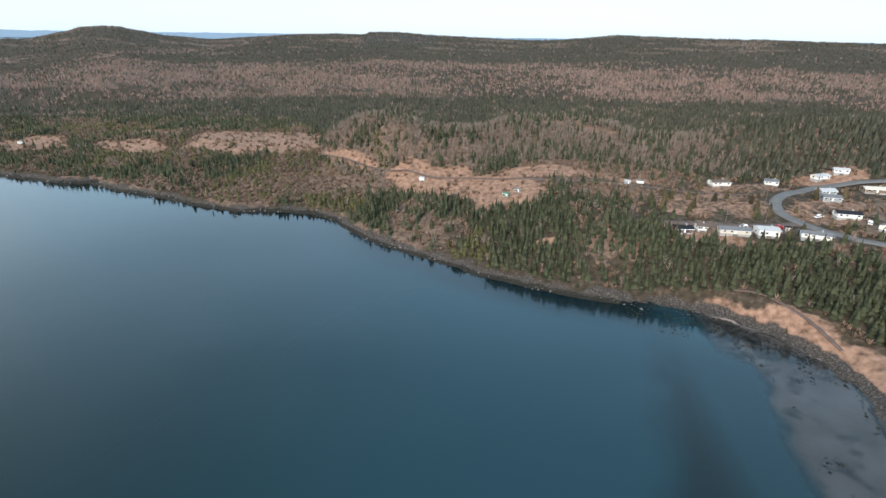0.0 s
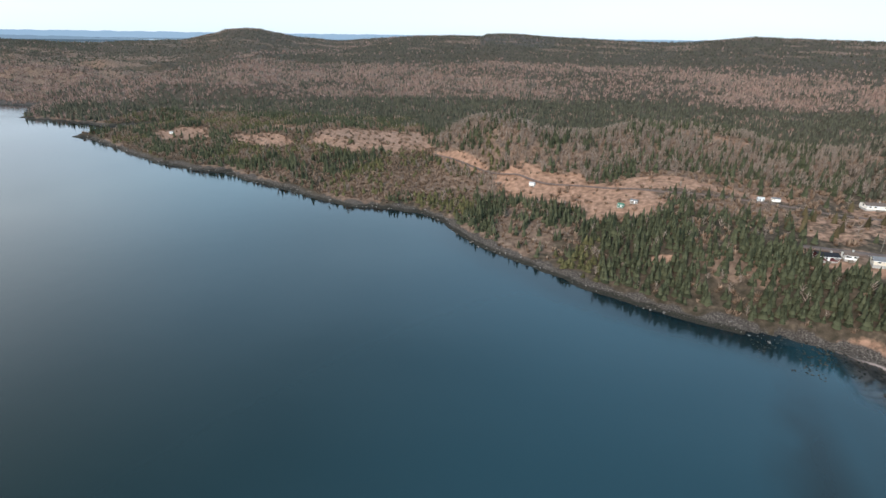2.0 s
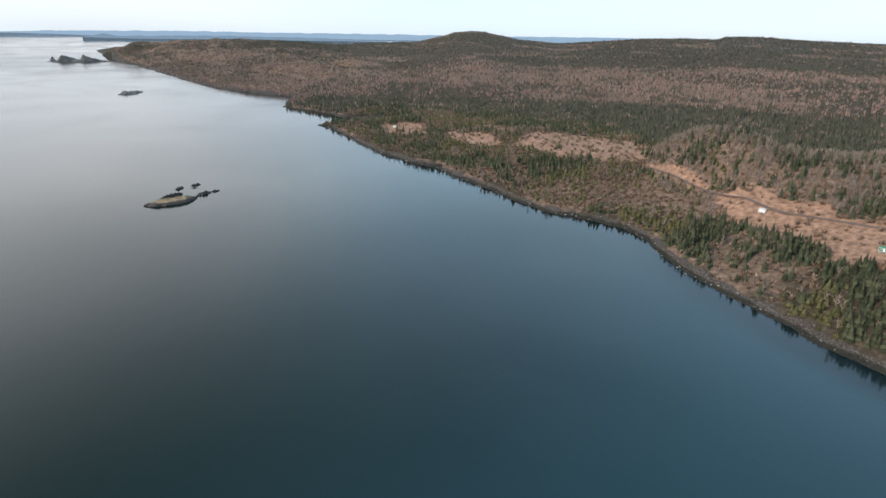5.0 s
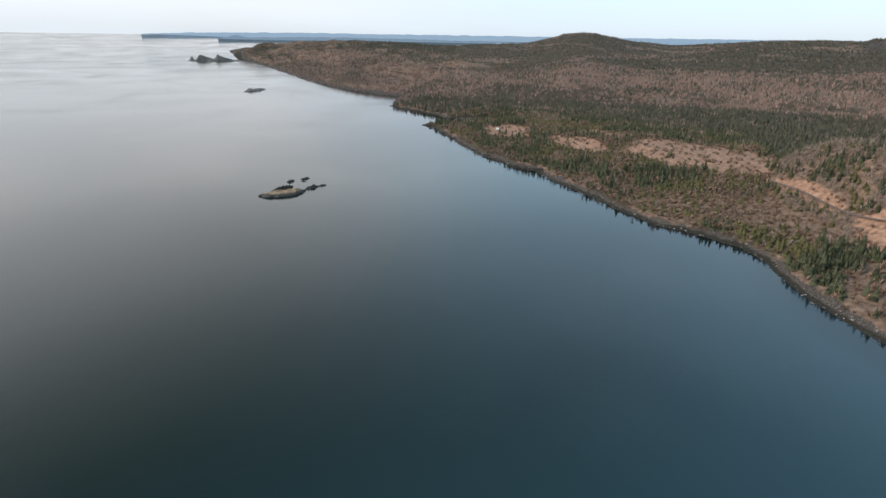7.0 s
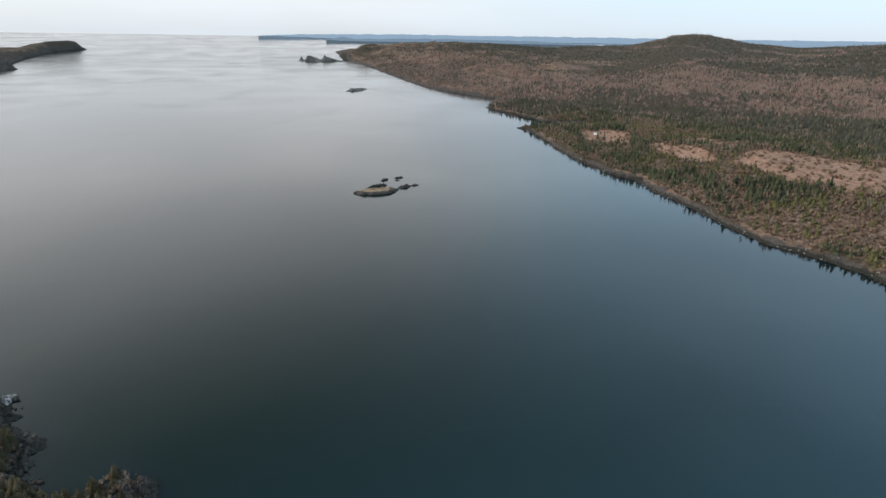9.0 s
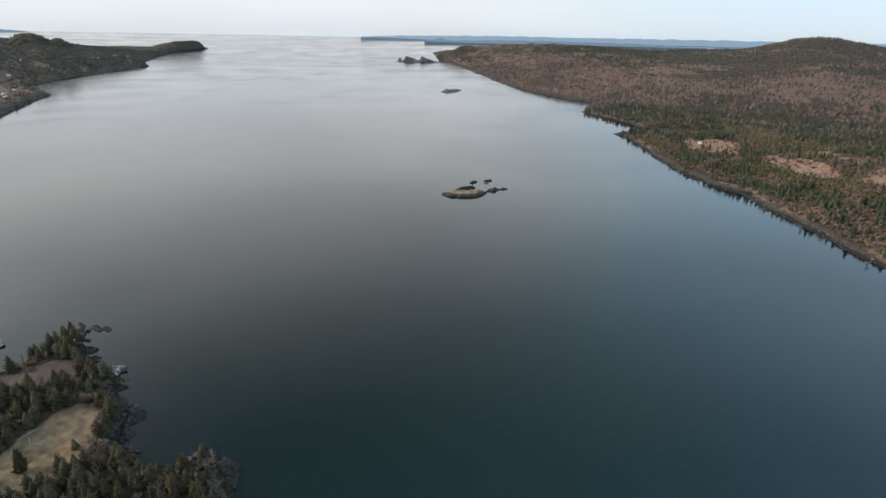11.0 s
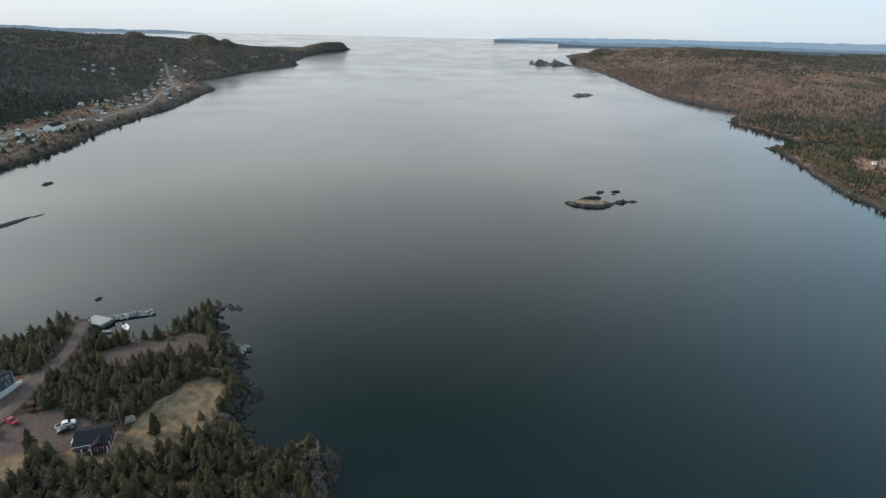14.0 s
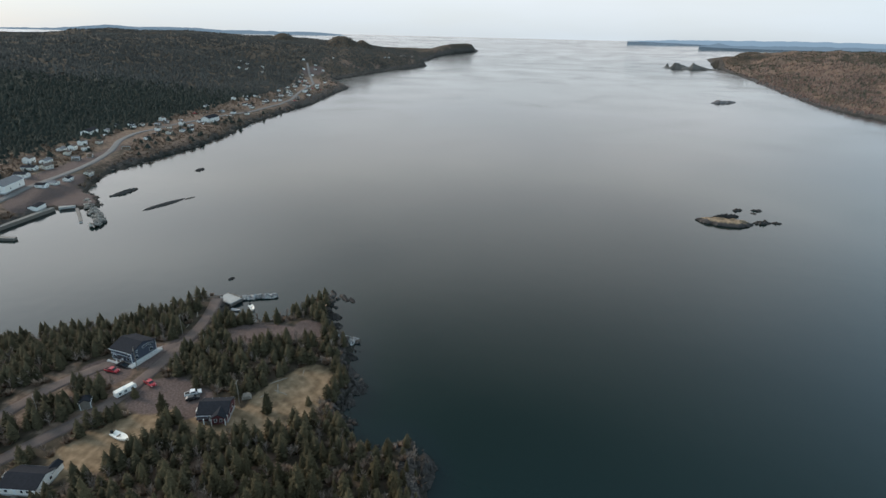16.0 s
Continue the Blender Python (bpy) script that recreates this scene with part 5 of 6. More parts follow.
# ---- houses of the near point ----
def slate_house():
    L, D = 5.6, 6.2
    win = [(-3.6, 1.5, 1.7, 1.3, "-y"), (3.6, 1.5, 1.7, 1.3, "-y"), (-3.6, 4.1, 1.2, 1.0, "-y"), (3.6, 4.1, 1.2, 1.0, "-y"),
           (-3.9, 1.5, 1.3, 1.5, "+x"), (-3.2, 4.2, 1.0, 0.9, "+x"), (0.2, 4.6, 1.3, 1.1, "+x"), (2.2, 4.6, 1.3, 1.1, "+x"), (4.2, 4.2, 1.3, 1.1, "+x"), (3.4, 1.5, 1.6, 1.5, "+x")]
    ob = gable_house("slate_blue_house", "two-storey slate blue house with white trim and dark roof", 2 * L, 2 * D, 5.3, 2.3, SLATE_WALL, SHINGLE, win, (0.2, "-y"), base=0.8)
    dk = part("deck", box(L + 0.04, L + 2.4, -D - 1.4, D + 1.0, -0.6, 0.75), DECK, ob, "white-edged timber deck")
    part("deck_front", box(-L - 0.6, L + 2.4, -D - 2.2, -D - 1.44, -0.6, 0.70), DECK, ob)
    for k in range(8):
        part("rail_post", box(L + 2.28, L + 2.38, -D - 1.3 + k * 2.0, -D - 1.2 + k * 2.0, 0.75, 1.75), TRIM, dk)
    part("rail", box(L + 2.26, L + 2.4, -D - 1.35, D + 0.95, 1.75, 1.84), TRIM, dk)
    for x in (-1.0, 1.4):
        part("porch_column", tube(0.12, (x, -D - 1.8, 0.7), (x, -D - 1.8, 3.0)), TRIM, ob)
    part("porch_roof", box(-1.4, 1.8, -D - 2.1, -D - 0.02, 3.0, 3.2), SHINGLE, ob)
    part("band_board", box(-L - 0.03, L + 0.03, -D - 0.035, -D - 0.004, 3.2, 3.4), TRIM, ob)
    return place(ob, -181.0, -103.0, 74.0, 0.1, 0.80)


def maroon_house():
    L, D = 5.0, 4.6
    win = [(-3.2, 1.3, 1.2, 1.3, "-y"), (1.4, 1.3, 0.9, 1.4, "-y"), (3.4, 1.3, 0.9, 1.4, "-y"), (-1.5, 1.3, 1.1, 1.2, "+x"), (1.8, 1.3, 1.1, 1.2, "+x"), (0, 1.3, 1.3, 1.2, "-x")]
    ob = gable_house("maroon_bungalow", "maroon bungalow with white trim and black shingle roof", 2 * L, 2 * D, 3.2, 2.0, MAROON, SHINGLE, win, (-0.9, "-y"), base=0.5)
    # the gabled front wing
    bm = bmesh.new()
    prof = [(0.2, 0.5), (4.6, 0.5), (4.6, 3.1), (2.4, 4.5), (0.2, 3.1)]
    part("front_wing", prism(prof, -D - 1.8, -D + 0.5, bm), MAROON, ob)
    bm = bmesh.new()
    for s in (1, -1):
        prism([(2.4, 4.56), (2.4 + s * 2.6, 2.90), (2.4 + s * 2.6, 3.08), (2.4, 4.74)], -D - 2.2, -0.4, bm)
    part("wing_roof", bm, SHINGLE, ob)
    for x in (1.5, 3.3):
        window(ob, x, -D - 1.8, 1.3, 0.9, 1.4, "-y")
    for x in (0.05, 4.65, -2.4):
        part("porch_post", box(x - 0.12, x + 0.12, -D - 2.1, -D - 1.86, 0.0, 2.95), TRIM, ob)
    part("porch_roof", box(-4.9, -0.6, -D - 2.0, -D - 0.02, 2.7, 2.86), SHINGLE, ob)
    part("side_porch", box(-L - 1.8, -L - 0.02, -1.2, 1.2, 0.2, 2.3), WHITE, ob, "white enclosed side porch")
    return place(ob, -154.4, -61.2, 100.0, 0.1, 0.82)


def white_house():
    L, D = 6.6, 5.0
    win = [(-4.2, 1.4, 1.3, 1.2, "-y"), (3.6, 1.4, 1.3, 1.2, "-y"), (1.4, 1.4, 1.0, 1.2, "-y"), (-1.8, 1.4, 1.1, 1.2, "+x"), (1.8, 1.4, 1.1, 1.2, "+x"), (0, 1.4, 1.2, 1.2, "-x")]
    ob = gable_house("white_bungalow", "white sided bungalow with a black shingle roof", 2 * L, 2 * D, 3.3, 2.0, WHITE, SHINGLE, win, (-1.2, "-y"), chimney=False)
    part("rear_wing", box(L - 3.4, L - 0.3, D + 0.02, D + 3.2, 0.3, 3.0), WHITE, ob)
    part("rear_wing_roof", prism([(L - 3.8, 3.0), (L + 0.1, 3.0), (L - 1.85, 4.2)], D - 2.5, D + 3.6), SHINGLE, ob)
    return place(ob, -124.3, -94.0, 91.0, 0.1, 0.70)


slate_house()
maroon_house()
white_house()


# ---- vehicles ----
def wheels(ob, xs, half, r=0.36):
    for x in xs:
        for s in (1, -1):
            w = part("wheel", tube(r, (x, s * (half - 0.2), r), (x, s * (half + 0.02), r), 14), RUBBER, ob)
            part("rim", tube(r * 0.6, (x, s * (half + 0.02), r), (x, s * (half + 0.05), r), 10), STEEL, w)


def pickup(label, paint):
    ob = new("pickup_truck")
    part("body", prism([(-2.7, 0.45), (2.7, 0.45), (2.75, 0.95), (2.5, 1.08), (1.2, 1.12), (0.6, 1.12), (-2.7, 1.12)], -0.95, 0.95), paint, ob)
    part("cab", prism([(1.35, 1.12), (0.75, 1.78), (-0.75, 1.80), (-0.95, 1.12)], -0.86, 0.86), paint, ob)
    part("windscreen", prism([(1.36, 1.16), (0.82, 1.74), (0.86, 1.74), (1.42, 1.16)], -0.78, 0.78), PANE, ob)
    for s in (1, -1):
        part("side_window", prism([(1.05, 1.2), (0.68, 1.68), (-0.66, 1.68), (-0.8, 1.2)], *sorted((s * 0.865, s * 0.885))), PANE, ob)
        part("headlight", box(2.70, 2.78, *sorted((s * 0.55, s * 0.88)), 0.74, 0.92), TRIM, ob)
    part("load_bed", box(-2.6, -1.05, -0.78, 0.78, 1.125, 1.16), RUBBER, ob)
    wheels(ob, (-1.7, 1.75), 0.95, 0.38)
    return tagged(ob, label, "pickup truck")


def car(label, paint, van=False):
    ob = new("van" if van else "car")
    top = 1.85 if van else 1.42
    part("body", prism([(-2.2, 0.35), (2.2, 0.35), (2.25, 0.8), (1.1, 0.98), (-2.2, 0.98)], -0.88, 0.88), paint, ob)
    part("cabin", prism([(1.15, 0.98), (0.45, top), (-1.9 if van else -1.3, top), (-2.15, 0.98)], -0.80, 0.80), paint, ob)
    part("windscreen", prism([(1.17, 1.02), (0.50, top - 0.05), (0.54, top - 0.05), (1.22, 1.02)], -0.72, 0.72), PANE, ob)
    for s in (1, -1):
        part("side_window", prism([(0.95, 1.04), (0.42, top - 0.12), (-1.25, top - 0.12), (-1.8, 1.04)], *sorted((s * 0.805, s * 0.825))), PANE, ob)
        part("headlight", box(2.2, 2.27, *sorted((s * 0.5, s * 0.8)), 0.6, 0.76), TRIM, ob)
    wheels(ob, (-1.35, 1.4), 0.88, 0.33)
    return tagged(ob, label, "van" if van else "car")


def camper():
    ob = new("camper_trailer")
    bm = prism([(-4.0, 0.6), (3.4, 0.6), (4.1, 1.3), (4.1, 2.2), (3.5, 2.9), (-3.6, 2.9), (-4.0, 2.5)], -1.2, 1.2)
    bmesh.ops.bevel(bm, geom=list(bm.edges), offset=0.12, segments=2, affect="EDGES")
    part("body", bm, WHITE, ob)
    for s in (1, -1):
        for x in (-2.6, -0.4, 2.2):
            part("window", box(x - 0.5, x + 0.5, *sorted((s * 1.2, s * 1.23)), 1.5, 2.2), PANE, ob)
        part("stripe", box(-3.8, 3.6, *sorted((s * 1.2, s * 1.215)), 1.05, 1.22), GREY_WALL, ob)
    part("drawbar", tube(0.06, (4.0, 0, 0.55), (5.2, 0, 0.5)), STEEL, ob)
    part("roof_vent", box(-0.6, 0.2, -0.35, 0.35, 2.9, 3.12), TRIM, ob)
    wheels(ob, (-0.7, 0.2), 1.2, 0.34)
    return tagged(ob, "long white camper trailer parked beside the gravel drive", "camper trailer")


def boat(name, label, length, hull):
    """A small open boat with its bow to +x."""
    ob = new(name)
    bm = bmesh.new()
    secs = [(-0.5, 0.30, 0.0), (-0.2, 0.36, 0.0), (0.15, 0.34, 0.02), (0.36, 0.2, 0.05), (0.5, 0.02, 0.12)]
    rows = []
    for u, w, k in secs:
        x, h = u * length, 0.16 * length
        w = w * length * 0.5
        rows.append([bm.verts.new(p) for p in ((x, -w, h + k * length * 0.5), (x, -w * 0.8, h * 0.35), (x, 0, k * length), (x, w * 0.8, h * 0.35), (x, w, h + k * length * 0.5), (x, w * 0.82, h + k * length * 0.5), (x, 0, h * 0.45 + k * length * 0.8), (x, -w * 0.82, h + k * length * 0.5))])
    for a, b in zip(rows, rows[1:]):
        for q in range(8):
            bm.faces.new((a[q], a[(q + 1) % 8], b[(q + 1) % 8], b[q]))
    bm.faces.new(rows[0][::-1]), bm.faces.new(rows[-1])
    bmesh.ops.recalc_face_normals(bm, faces=bm.faces)
    part("hull", bm, hull, ob)
    part("thwart", box(-0.15 * length, -0.08 * length, -0.14 * length, 0.14 * length, 0.11 * length, 0.13 * length), TIMBER, ob)
    part("outboard_motor", box(-0.56 * length, -0.505 * length, -0.05 * length, 0.05 * length, 0.05 * length, 0.24 * length), RUBBER, ob)
    return tagged(ob, label, "boat")


place(camper(), -160.3, -92.9, 153.0, 0.1, 0.78)
place(boat("beached_boat", "white open boat lying on the dry lawn", 6.4, WHITE), -141.5, -82.1, 70.0, 0.05)
place(pickup("white pickup truck beside the maroon bungalow", CAR_WHITE), -162.0, -72.4, 120.0, 0.05, 0.88)
place(car("black car beside the white pickup", CAR_DARK), -159.8, -71.4, 120.0, 0.05, 0.9)
place(pickup("white pickup truck beside the white bungalow", CAR_WHITE), -126.4, -99.8, 100.0, 0.05, 0.88)
place(pickup("red pickup truck in front of the slate blue house", CAR_RED), -170.6, -104.2, 80.0, 0.05, 0.88)
place(car("black car in front of the slate blue house", CAR_DARK), -173.6, -102.6, 80.0, 0.05, 0.9)
place(pickup("red pickup truck on the gravel yard", CAR_RED), -165.3, -88.2, 60.0, 0.05, 0.88)


# ---- rocks ----
def rock_shapes(n, flat=0.6, corners=16, seed=5):
    """Angular boulders about one metre across: hulls of a few corners."""
    r, shapes = np.random.default_rng(seed), []
    for k in range(n):
        bm = bmesh.new()
        for c in range(corners):
            p = r.normal(size=3)
            p = p / np.linalg.norm(p) * (0.38 + 0.2 * r.random())
            bm.verts.new((p[0] * 1.2, p[1] * 0.85, p[2] * flat))
        bmesh.ops.convex_hull(bm, input=bm.verts)
        bmesh.ops.triangulate(bm, faces=bm.faces)
        loose = [v for v in bm.verts if not v.link_faces]
        bmesh.ops.delete(bm, geom=loose, context="VERTS")
        bm.verts.index_update()
        shapes.append((np.array([v.co[:] for v in bm.verts]), np.array([[v.index for v in f.verts] for f in bm.faces])))
        bm.free()
    return shapes


def shore_scatter(name, x, y, size, shapes, material, label, category, squat=1.0):
    z = np.maximum(height(x, y), -0.08)
    vs, fs, b = [], [], 0
    for k in range(len(x)):
        v, f = shapes[k % len(shapes)]
        a = rng.random() * 6.28
        c, s = math.cos(a), math.sin(a)
        q = v * np.array([1, 1, squat]) * size[k]
        vs.append(np.stack([x[k] + c * q[:, 0] - s * q[:, 1], y[k] + s * q[:, 0] + c * q[:, 1], z[k] + q[:, 2] + 0.12 * size[k] * squat], 1))
        fs.append(f + b)
        b += len(v)
    return tagged(mesh_object(name, np.concatenate(vs), np.concatenate(fs), material), label, category, kind="stuff")


ROUGH_ROCKS, STONES = rock_shapes(12, 0.75, 9), rock_shapes(8, 0.6, 8, 9)
x, y = candidates(-262, -96, -120, 12, 1.9)
d = inland(x, y)
k = (d > -2.2) & (d < 4.2) & (rng.random(len(x)) < np.where((x > -160) & (y > -25), 0.15, 0.75)) & (y > -100)
shore_scatter("shore_rocks_near", x[k], y[k], 0.8 + 2.6 * rng.random(k.sum()) ** 2, ROUGH_ROCKS, ROCK, "jagged dark rocks along the near shore", "shore rocks")
x, y = candidates(-640, 70, 190, 560, 2.2)
d = inland(x, y)
k = (d > -1.0) & (d < 5.5) & (rng.random(len(x)) < 0.5) & (y > 60 - 0.14 * x)
shore_scatter("shore_stones_east", x[k], y[k], 0.5 + 1.7 * rng.random(k.sum()) ** 3, STONES, STONE_MIX, "grey and brown stones strewn along the far shore", "shore stones")
x, y = candidates(60, 136, 100, 226, 1.35)
d, s = inland(x, y), past_beach(x, y)
clump = fbm(x / 7, y / 7, 95)
k = (s < -2) & (rng.random(len(x)) < 0.8) & (((y > 168) & (s > -31) & (clump + 0.010 * s > 0.26)) | ((s > -9) & (s < -4.5) & (clump > 0.38)) | ((s > -30) & (clump > 0.70)))
shore_scatter("weedy_flat_stones", x[k], y[k], 0.6 + 1.2 * rng.random(k.sum()) ** 2, STONES, WEED_ROCK, "dark weed-covered stones on the tidal flat", "weedy stones", 0.6)
k = (s > -5.5) & (s < -0.5) & (rng.random(len(x)) < 0.45) & (x > 84)
shore_scatter("beach_cobbles", x[k], y[k], 0.3 + 0.7 * rng.random(k.sum()) ** 2, STONES, STONE_MIX, "grey cobbles along the top of the beach", "beach stones", 0.6)
x, y = candidates(-1000, -300, -330, -230, 3.0)
d = inland(x, y)
k = (d > -1.5) & (d < 4) & (rng.random(len(x)) < 0.6) & (x < -350)
shore_scatter("shore_rocks_west", x[k], y[k], 1.0 + 2.8 * rng.random(k.sum()) ** 2, STONES, BANK_ROCK, "dark rocks below the village bank", "shore rocks")


def boulder_pile(name, line, width, tall, size, material, label, seed):
    """A breakwater: quarried boulders heaped along a line of the plan, each a piece."""
    r = np.random.default_rng(seed)
    shapes = rock_shapes(6, 0.85, 12, seed)
    ob, meshes = new(name), []
    for v, f in shapes:
        me = bpy.data.meshes.new("boulder")
        me.from_pydata(v.tolist(), [], f.tolist())
        me.materials.append(material)
        meshes.append(me)
    for (ax, ay), (bx, by) in zip(line, line[1:]):
        length = math.hypot(bx - ax, by - ay)
        nx, ny = -(by - ay) / length, (bx - ax) / length
        for k in range(int(length * width * (2.3 if size < 1 else 1.55) / size ** 2)):
            u, w = r.random(), (r.random() - 0.5) * 0.95
            px, py = ax + (bx - ax) * u + nx * w * width, ay + (by - ay) * u + ny * w * width
            top = tall * max(0.0, 1 - abs(w) * 1.4) * (0.75 + 0.3 * r.random())
            q = size * (0.8 + 0.7 * r.random())
            for z in ((top,) if top < size * 0.9 else (top, top * 0.45)):
                stone = new("boulder", meshes[k % 6])
                stone.parent = ob
                stone.matrix_basis = pose(px, py, z - 0.2, 20 * r.random(), 0, 360 * r.random()) @ Matrix.Diagonal((q, q, q, 1))
    return tagged(ob, label, "breakwater")


boulder_pile("breakwater", [(-236, -92), (-238, -86), (-241, -76)], 4.0, 1.6, 0.9, PALE_ROCK, "short breakwater of pale quarried boulders beside the wharf", 3)
boulder_pile("rock_revetment", [(-222, -50), (-215, -47), (-211, -42), (-209, -37), (-208, -32), (-205, -35)], 3.0, 1.5, 0.9, PALE_ROCK, "bank of pale boulders at the edge of the gravel lot", 4)
boulder_pile("harbour_breakwater", [(-360, -252), (-345, -238), (-333, -225), (-326, -218), (-319, -214), (-314, -216)], 6.5, 2.4, 2.0, HARBOUR_ROCK, "curved boulder breakwater of the village harbour", 6)


def rock_island(name, label, length, width, tall, seed, rugged=0.5, peaks=(), material=None, turf=False, category="islet"):
    """A rock rising from the sea: an uneven outline, ledges, and peaks where given as (along, height)."""
    ob = new(name)
    na, nr = 72, 14
    v = []
    for i in range(na):
        a = i * 2 * math.pi / na
        ca, sa = math.cos(a), math.sin(a)
        edge = 0.5 * (1 + 0.28 * noise.noise((ca * 1.6 + seed, sa * 1.6, seed)) + 0.20 * noise.noise((ca * 5 + seed, sa * 5, 0)) + 0.14 * noise.noise((ca * 13 + seed, sa * 13, 4)))
        for j in range(nr):
            q = j / (nr - 1)
            px, py = ca * edge * q * length, sa * edge * q * width
            h = tall * (1 - q ** (6 if turf else 2.6)) * (1 + rugged * noise.noise((px * 3.5 / width + seed, py * 3.5 / width, 2)))
            h = h + 0.25 * tall * rugged * noise.noise((px * 11 / width, py * 11 / width, seed))
            for along, up in peaks:
                dx = (px - along * length) / (0.10 * length)
                h += up * max(0.0, 1 - abs(dx) * (1.3 if dx < 0 else 0.75)) * (1 - q ** 2) * (1 + 0.3 * noise.noise((px * 9 / length, py * 9 / length, seed)))
            v.append((px, py, -0.9 if j == nr - 1 else max(h, -0.2)))
    part("rock", _island_mesh(v, na, nr), material or ROCK, ob)
    if turf:
        tv = []
        for i in range(na):
            for j in range(nr):
                px, py, pz = v[i * nr + j]
                q = j / (nr - 1)
                tv.append((px * 0.93, py * 0.93, pz * (0.96 if q > 0.85 else 1.0) + (0.35 if q < 0.9 else -0.35)))
        part("turf", _island_mesh(tv, na, nr), TURF, ob, "dry tan turf cap")
    return tagged(ob, label, category)


def _island_mesh(v, na, nr):
    bm = bmesh.new()
    vv = [bm.verts.new(p) for p in v]
    for i in range(na):
        i2 = (i + 1) % na
        for j in range(nr - 1):
            bm.faces.new((vv[i * nr + j], vv[i * nr + j + 1], vv[i2 * nr + j + 1], vv[i2 * nr + j]))
    bmesh.ops.remove_doubles(bm, verts=bm.verts, dist=0.001)
    bmesh.ops.recalc_face_normals(bm, faces=bm.faces)
    return bm


rock_island("grassy_islet", "low rocky islet with a tan turf top", 34, 12, 2.5, 3, 0.35, turf=True).matrix_basis = pose(-377, 172, 0, 0, 0, 80)
for k, (ix, iy, l, w, h, turn) in enumerate(((-381, 197.5, 13, 5.5, 2.0, 100), (-382, 206.5, 7, 3, 1.2, 80), (-408, 192.5, 9, 3.5, 1.6, 110), (-409, 206, 8, 3, 1.4, 90), (-402, 201, 4, 2, 0.7, 60), (-391, 178, 20, 3, 2.6, 105))):
    rock_island("sea_rock", "dark bare rock just above the water", l, w, h * 0.7, 11 + k, 1.4, material=LEDGE, category="rock").matrix_basis = pose(ix, iy, 0, 0, 0, turn)
rock_island("outer_islet", "low rocky islet far out in the channel", 66, 16, 3.4, 23, 0.7, peaks=((-0.18, 2.6),), material=ISLET_ROCK).matrix_basis = pose(-1122, 461, 0, 0, 0, 118)
rock_island("sea_stack", "jagged grey sea stacks off the cape", 178, 46, 7, 31, 0.7, peaks=((-0.30, 24), (-0.21, 8), (-0.12, 5), (0.08, 17), (0.19, 6), (0.30, 4)), material=STACK_ROCK, category="sea stack").matrix_basis = pose(-2345, 806, 0, 0, 0, 66)
rock_island("rock_bar", "low dark bar of rock between the stacks and the cape", 170, 9, 1.6, 41, 0.8, category="rock bar").matrix_basis = pose(-2290, 893, 0, 0, 0, 35)
rock_island("sea_stack", "small pointed sea stack beside the larger ones", 22, 16, 6, 37, 0.7, peaks=((0.0, 8),), material=STACK_ROCK, category="sea stack").matrix_basis = pose(-2478, 762, 0, 0, 0, 25)
for k, (ix, iy, l, w, h, turn) in enumerate(((-362, -199.5, 30, 5, 0.9, 157), (-385, -241.5, 24, 4.5, 1.5, 165), (-458, -223, 9, 4, 1.2, 160), (-256, -104, 3.6, 1.3, 0.7, 150), (-379, -190, 8, 2.5, 0.35, 150), (-243, -46, 8, 2.4, 1.0, 40), (-247, -52, 6, 2.0, 1.0, 30), (-241, -42, 5, 2, 0.9, 40))):
    rock_island("sea_rock", "low dark ledge awash off the shore", l, w, h, 51 + k, 0.9, category="rock").matrix_basis = pose(ix, iy, 0, 0, 0, turn)


# bare rock ledges running out from the near point
for k, (ix, iy, l, w, h, turn) in enumerate(((-234, -54, 13, 6, 2.2, 35), (-241, -52, 11, 3.5, 1.5, 20), (-226, -46, 9, 4.5, 1.8, 60), (-218, -44, 8, 4, 1.6, 100), (-197, -33, 9, 4.5, 1.7, 70), (-187, -31, 10, 6, 2.2, 20),
                                                     (-179, -26, 10, 6.5, 2.4, 60), (-171, -27, 8, 5, 2.0, 10), (-154, -5, 6, 4, 2.4, 60), (-146, 1, 10, 6, 3.0, 20), (-140, 1, 9, 5, 2.8, 150))):
    rock_island("rock_ledge", "dark cracked rock ledge at the water's edge", l, w, h * 0.62, 83 + k, 1.3, material=LEDGE, category="rock ledge").matrix_basis = pose(ix, iy, -0.1, 0, 0, turn)


# ---- wharf on the near point ----
def wharf():
    ob = new("wharf")
    part("deck_slab", box(-4.5, 4.5, -3.2, 3.2, 0.9, 1.5, bevel=0.06), CONCRETE, ob)
    part("crib", box(-4.2, 4.2, -3.0, 3.0, -1.5, 0.9), TIMBER, ob)
    for k in range(4):
        part("fender_pile", tube(0.18, (-4.0 + k * 2.7, 3.3, -1.5), (-4.0 + k * 2.7, 3.3, 2.1)), TIMBER, ob)
    part("kerb_beam", box(-4.5, 4.5, 2.9, 3.2, 1.5, 1.75), TIMBER, ob)
    return tagged(ob, "pale concrete wharf with timber piles", "wharf")


wharf().matrix_basis = pose(-233.5, -94.5, 0.3, 0, 0, 65)
boat("moored_boat", "white open boat moored in the small harbour", 6.0, WHITE).matrix_basis = pose(-228.5, -82.5, -0.25, 0, 0, 35)
boat("moored_boat", "small dark boat beside the wharf", 4.5, GREY_WALL).matrix_basis = pose(-226.0, -88.5, -0.2, 0, 0, 80)


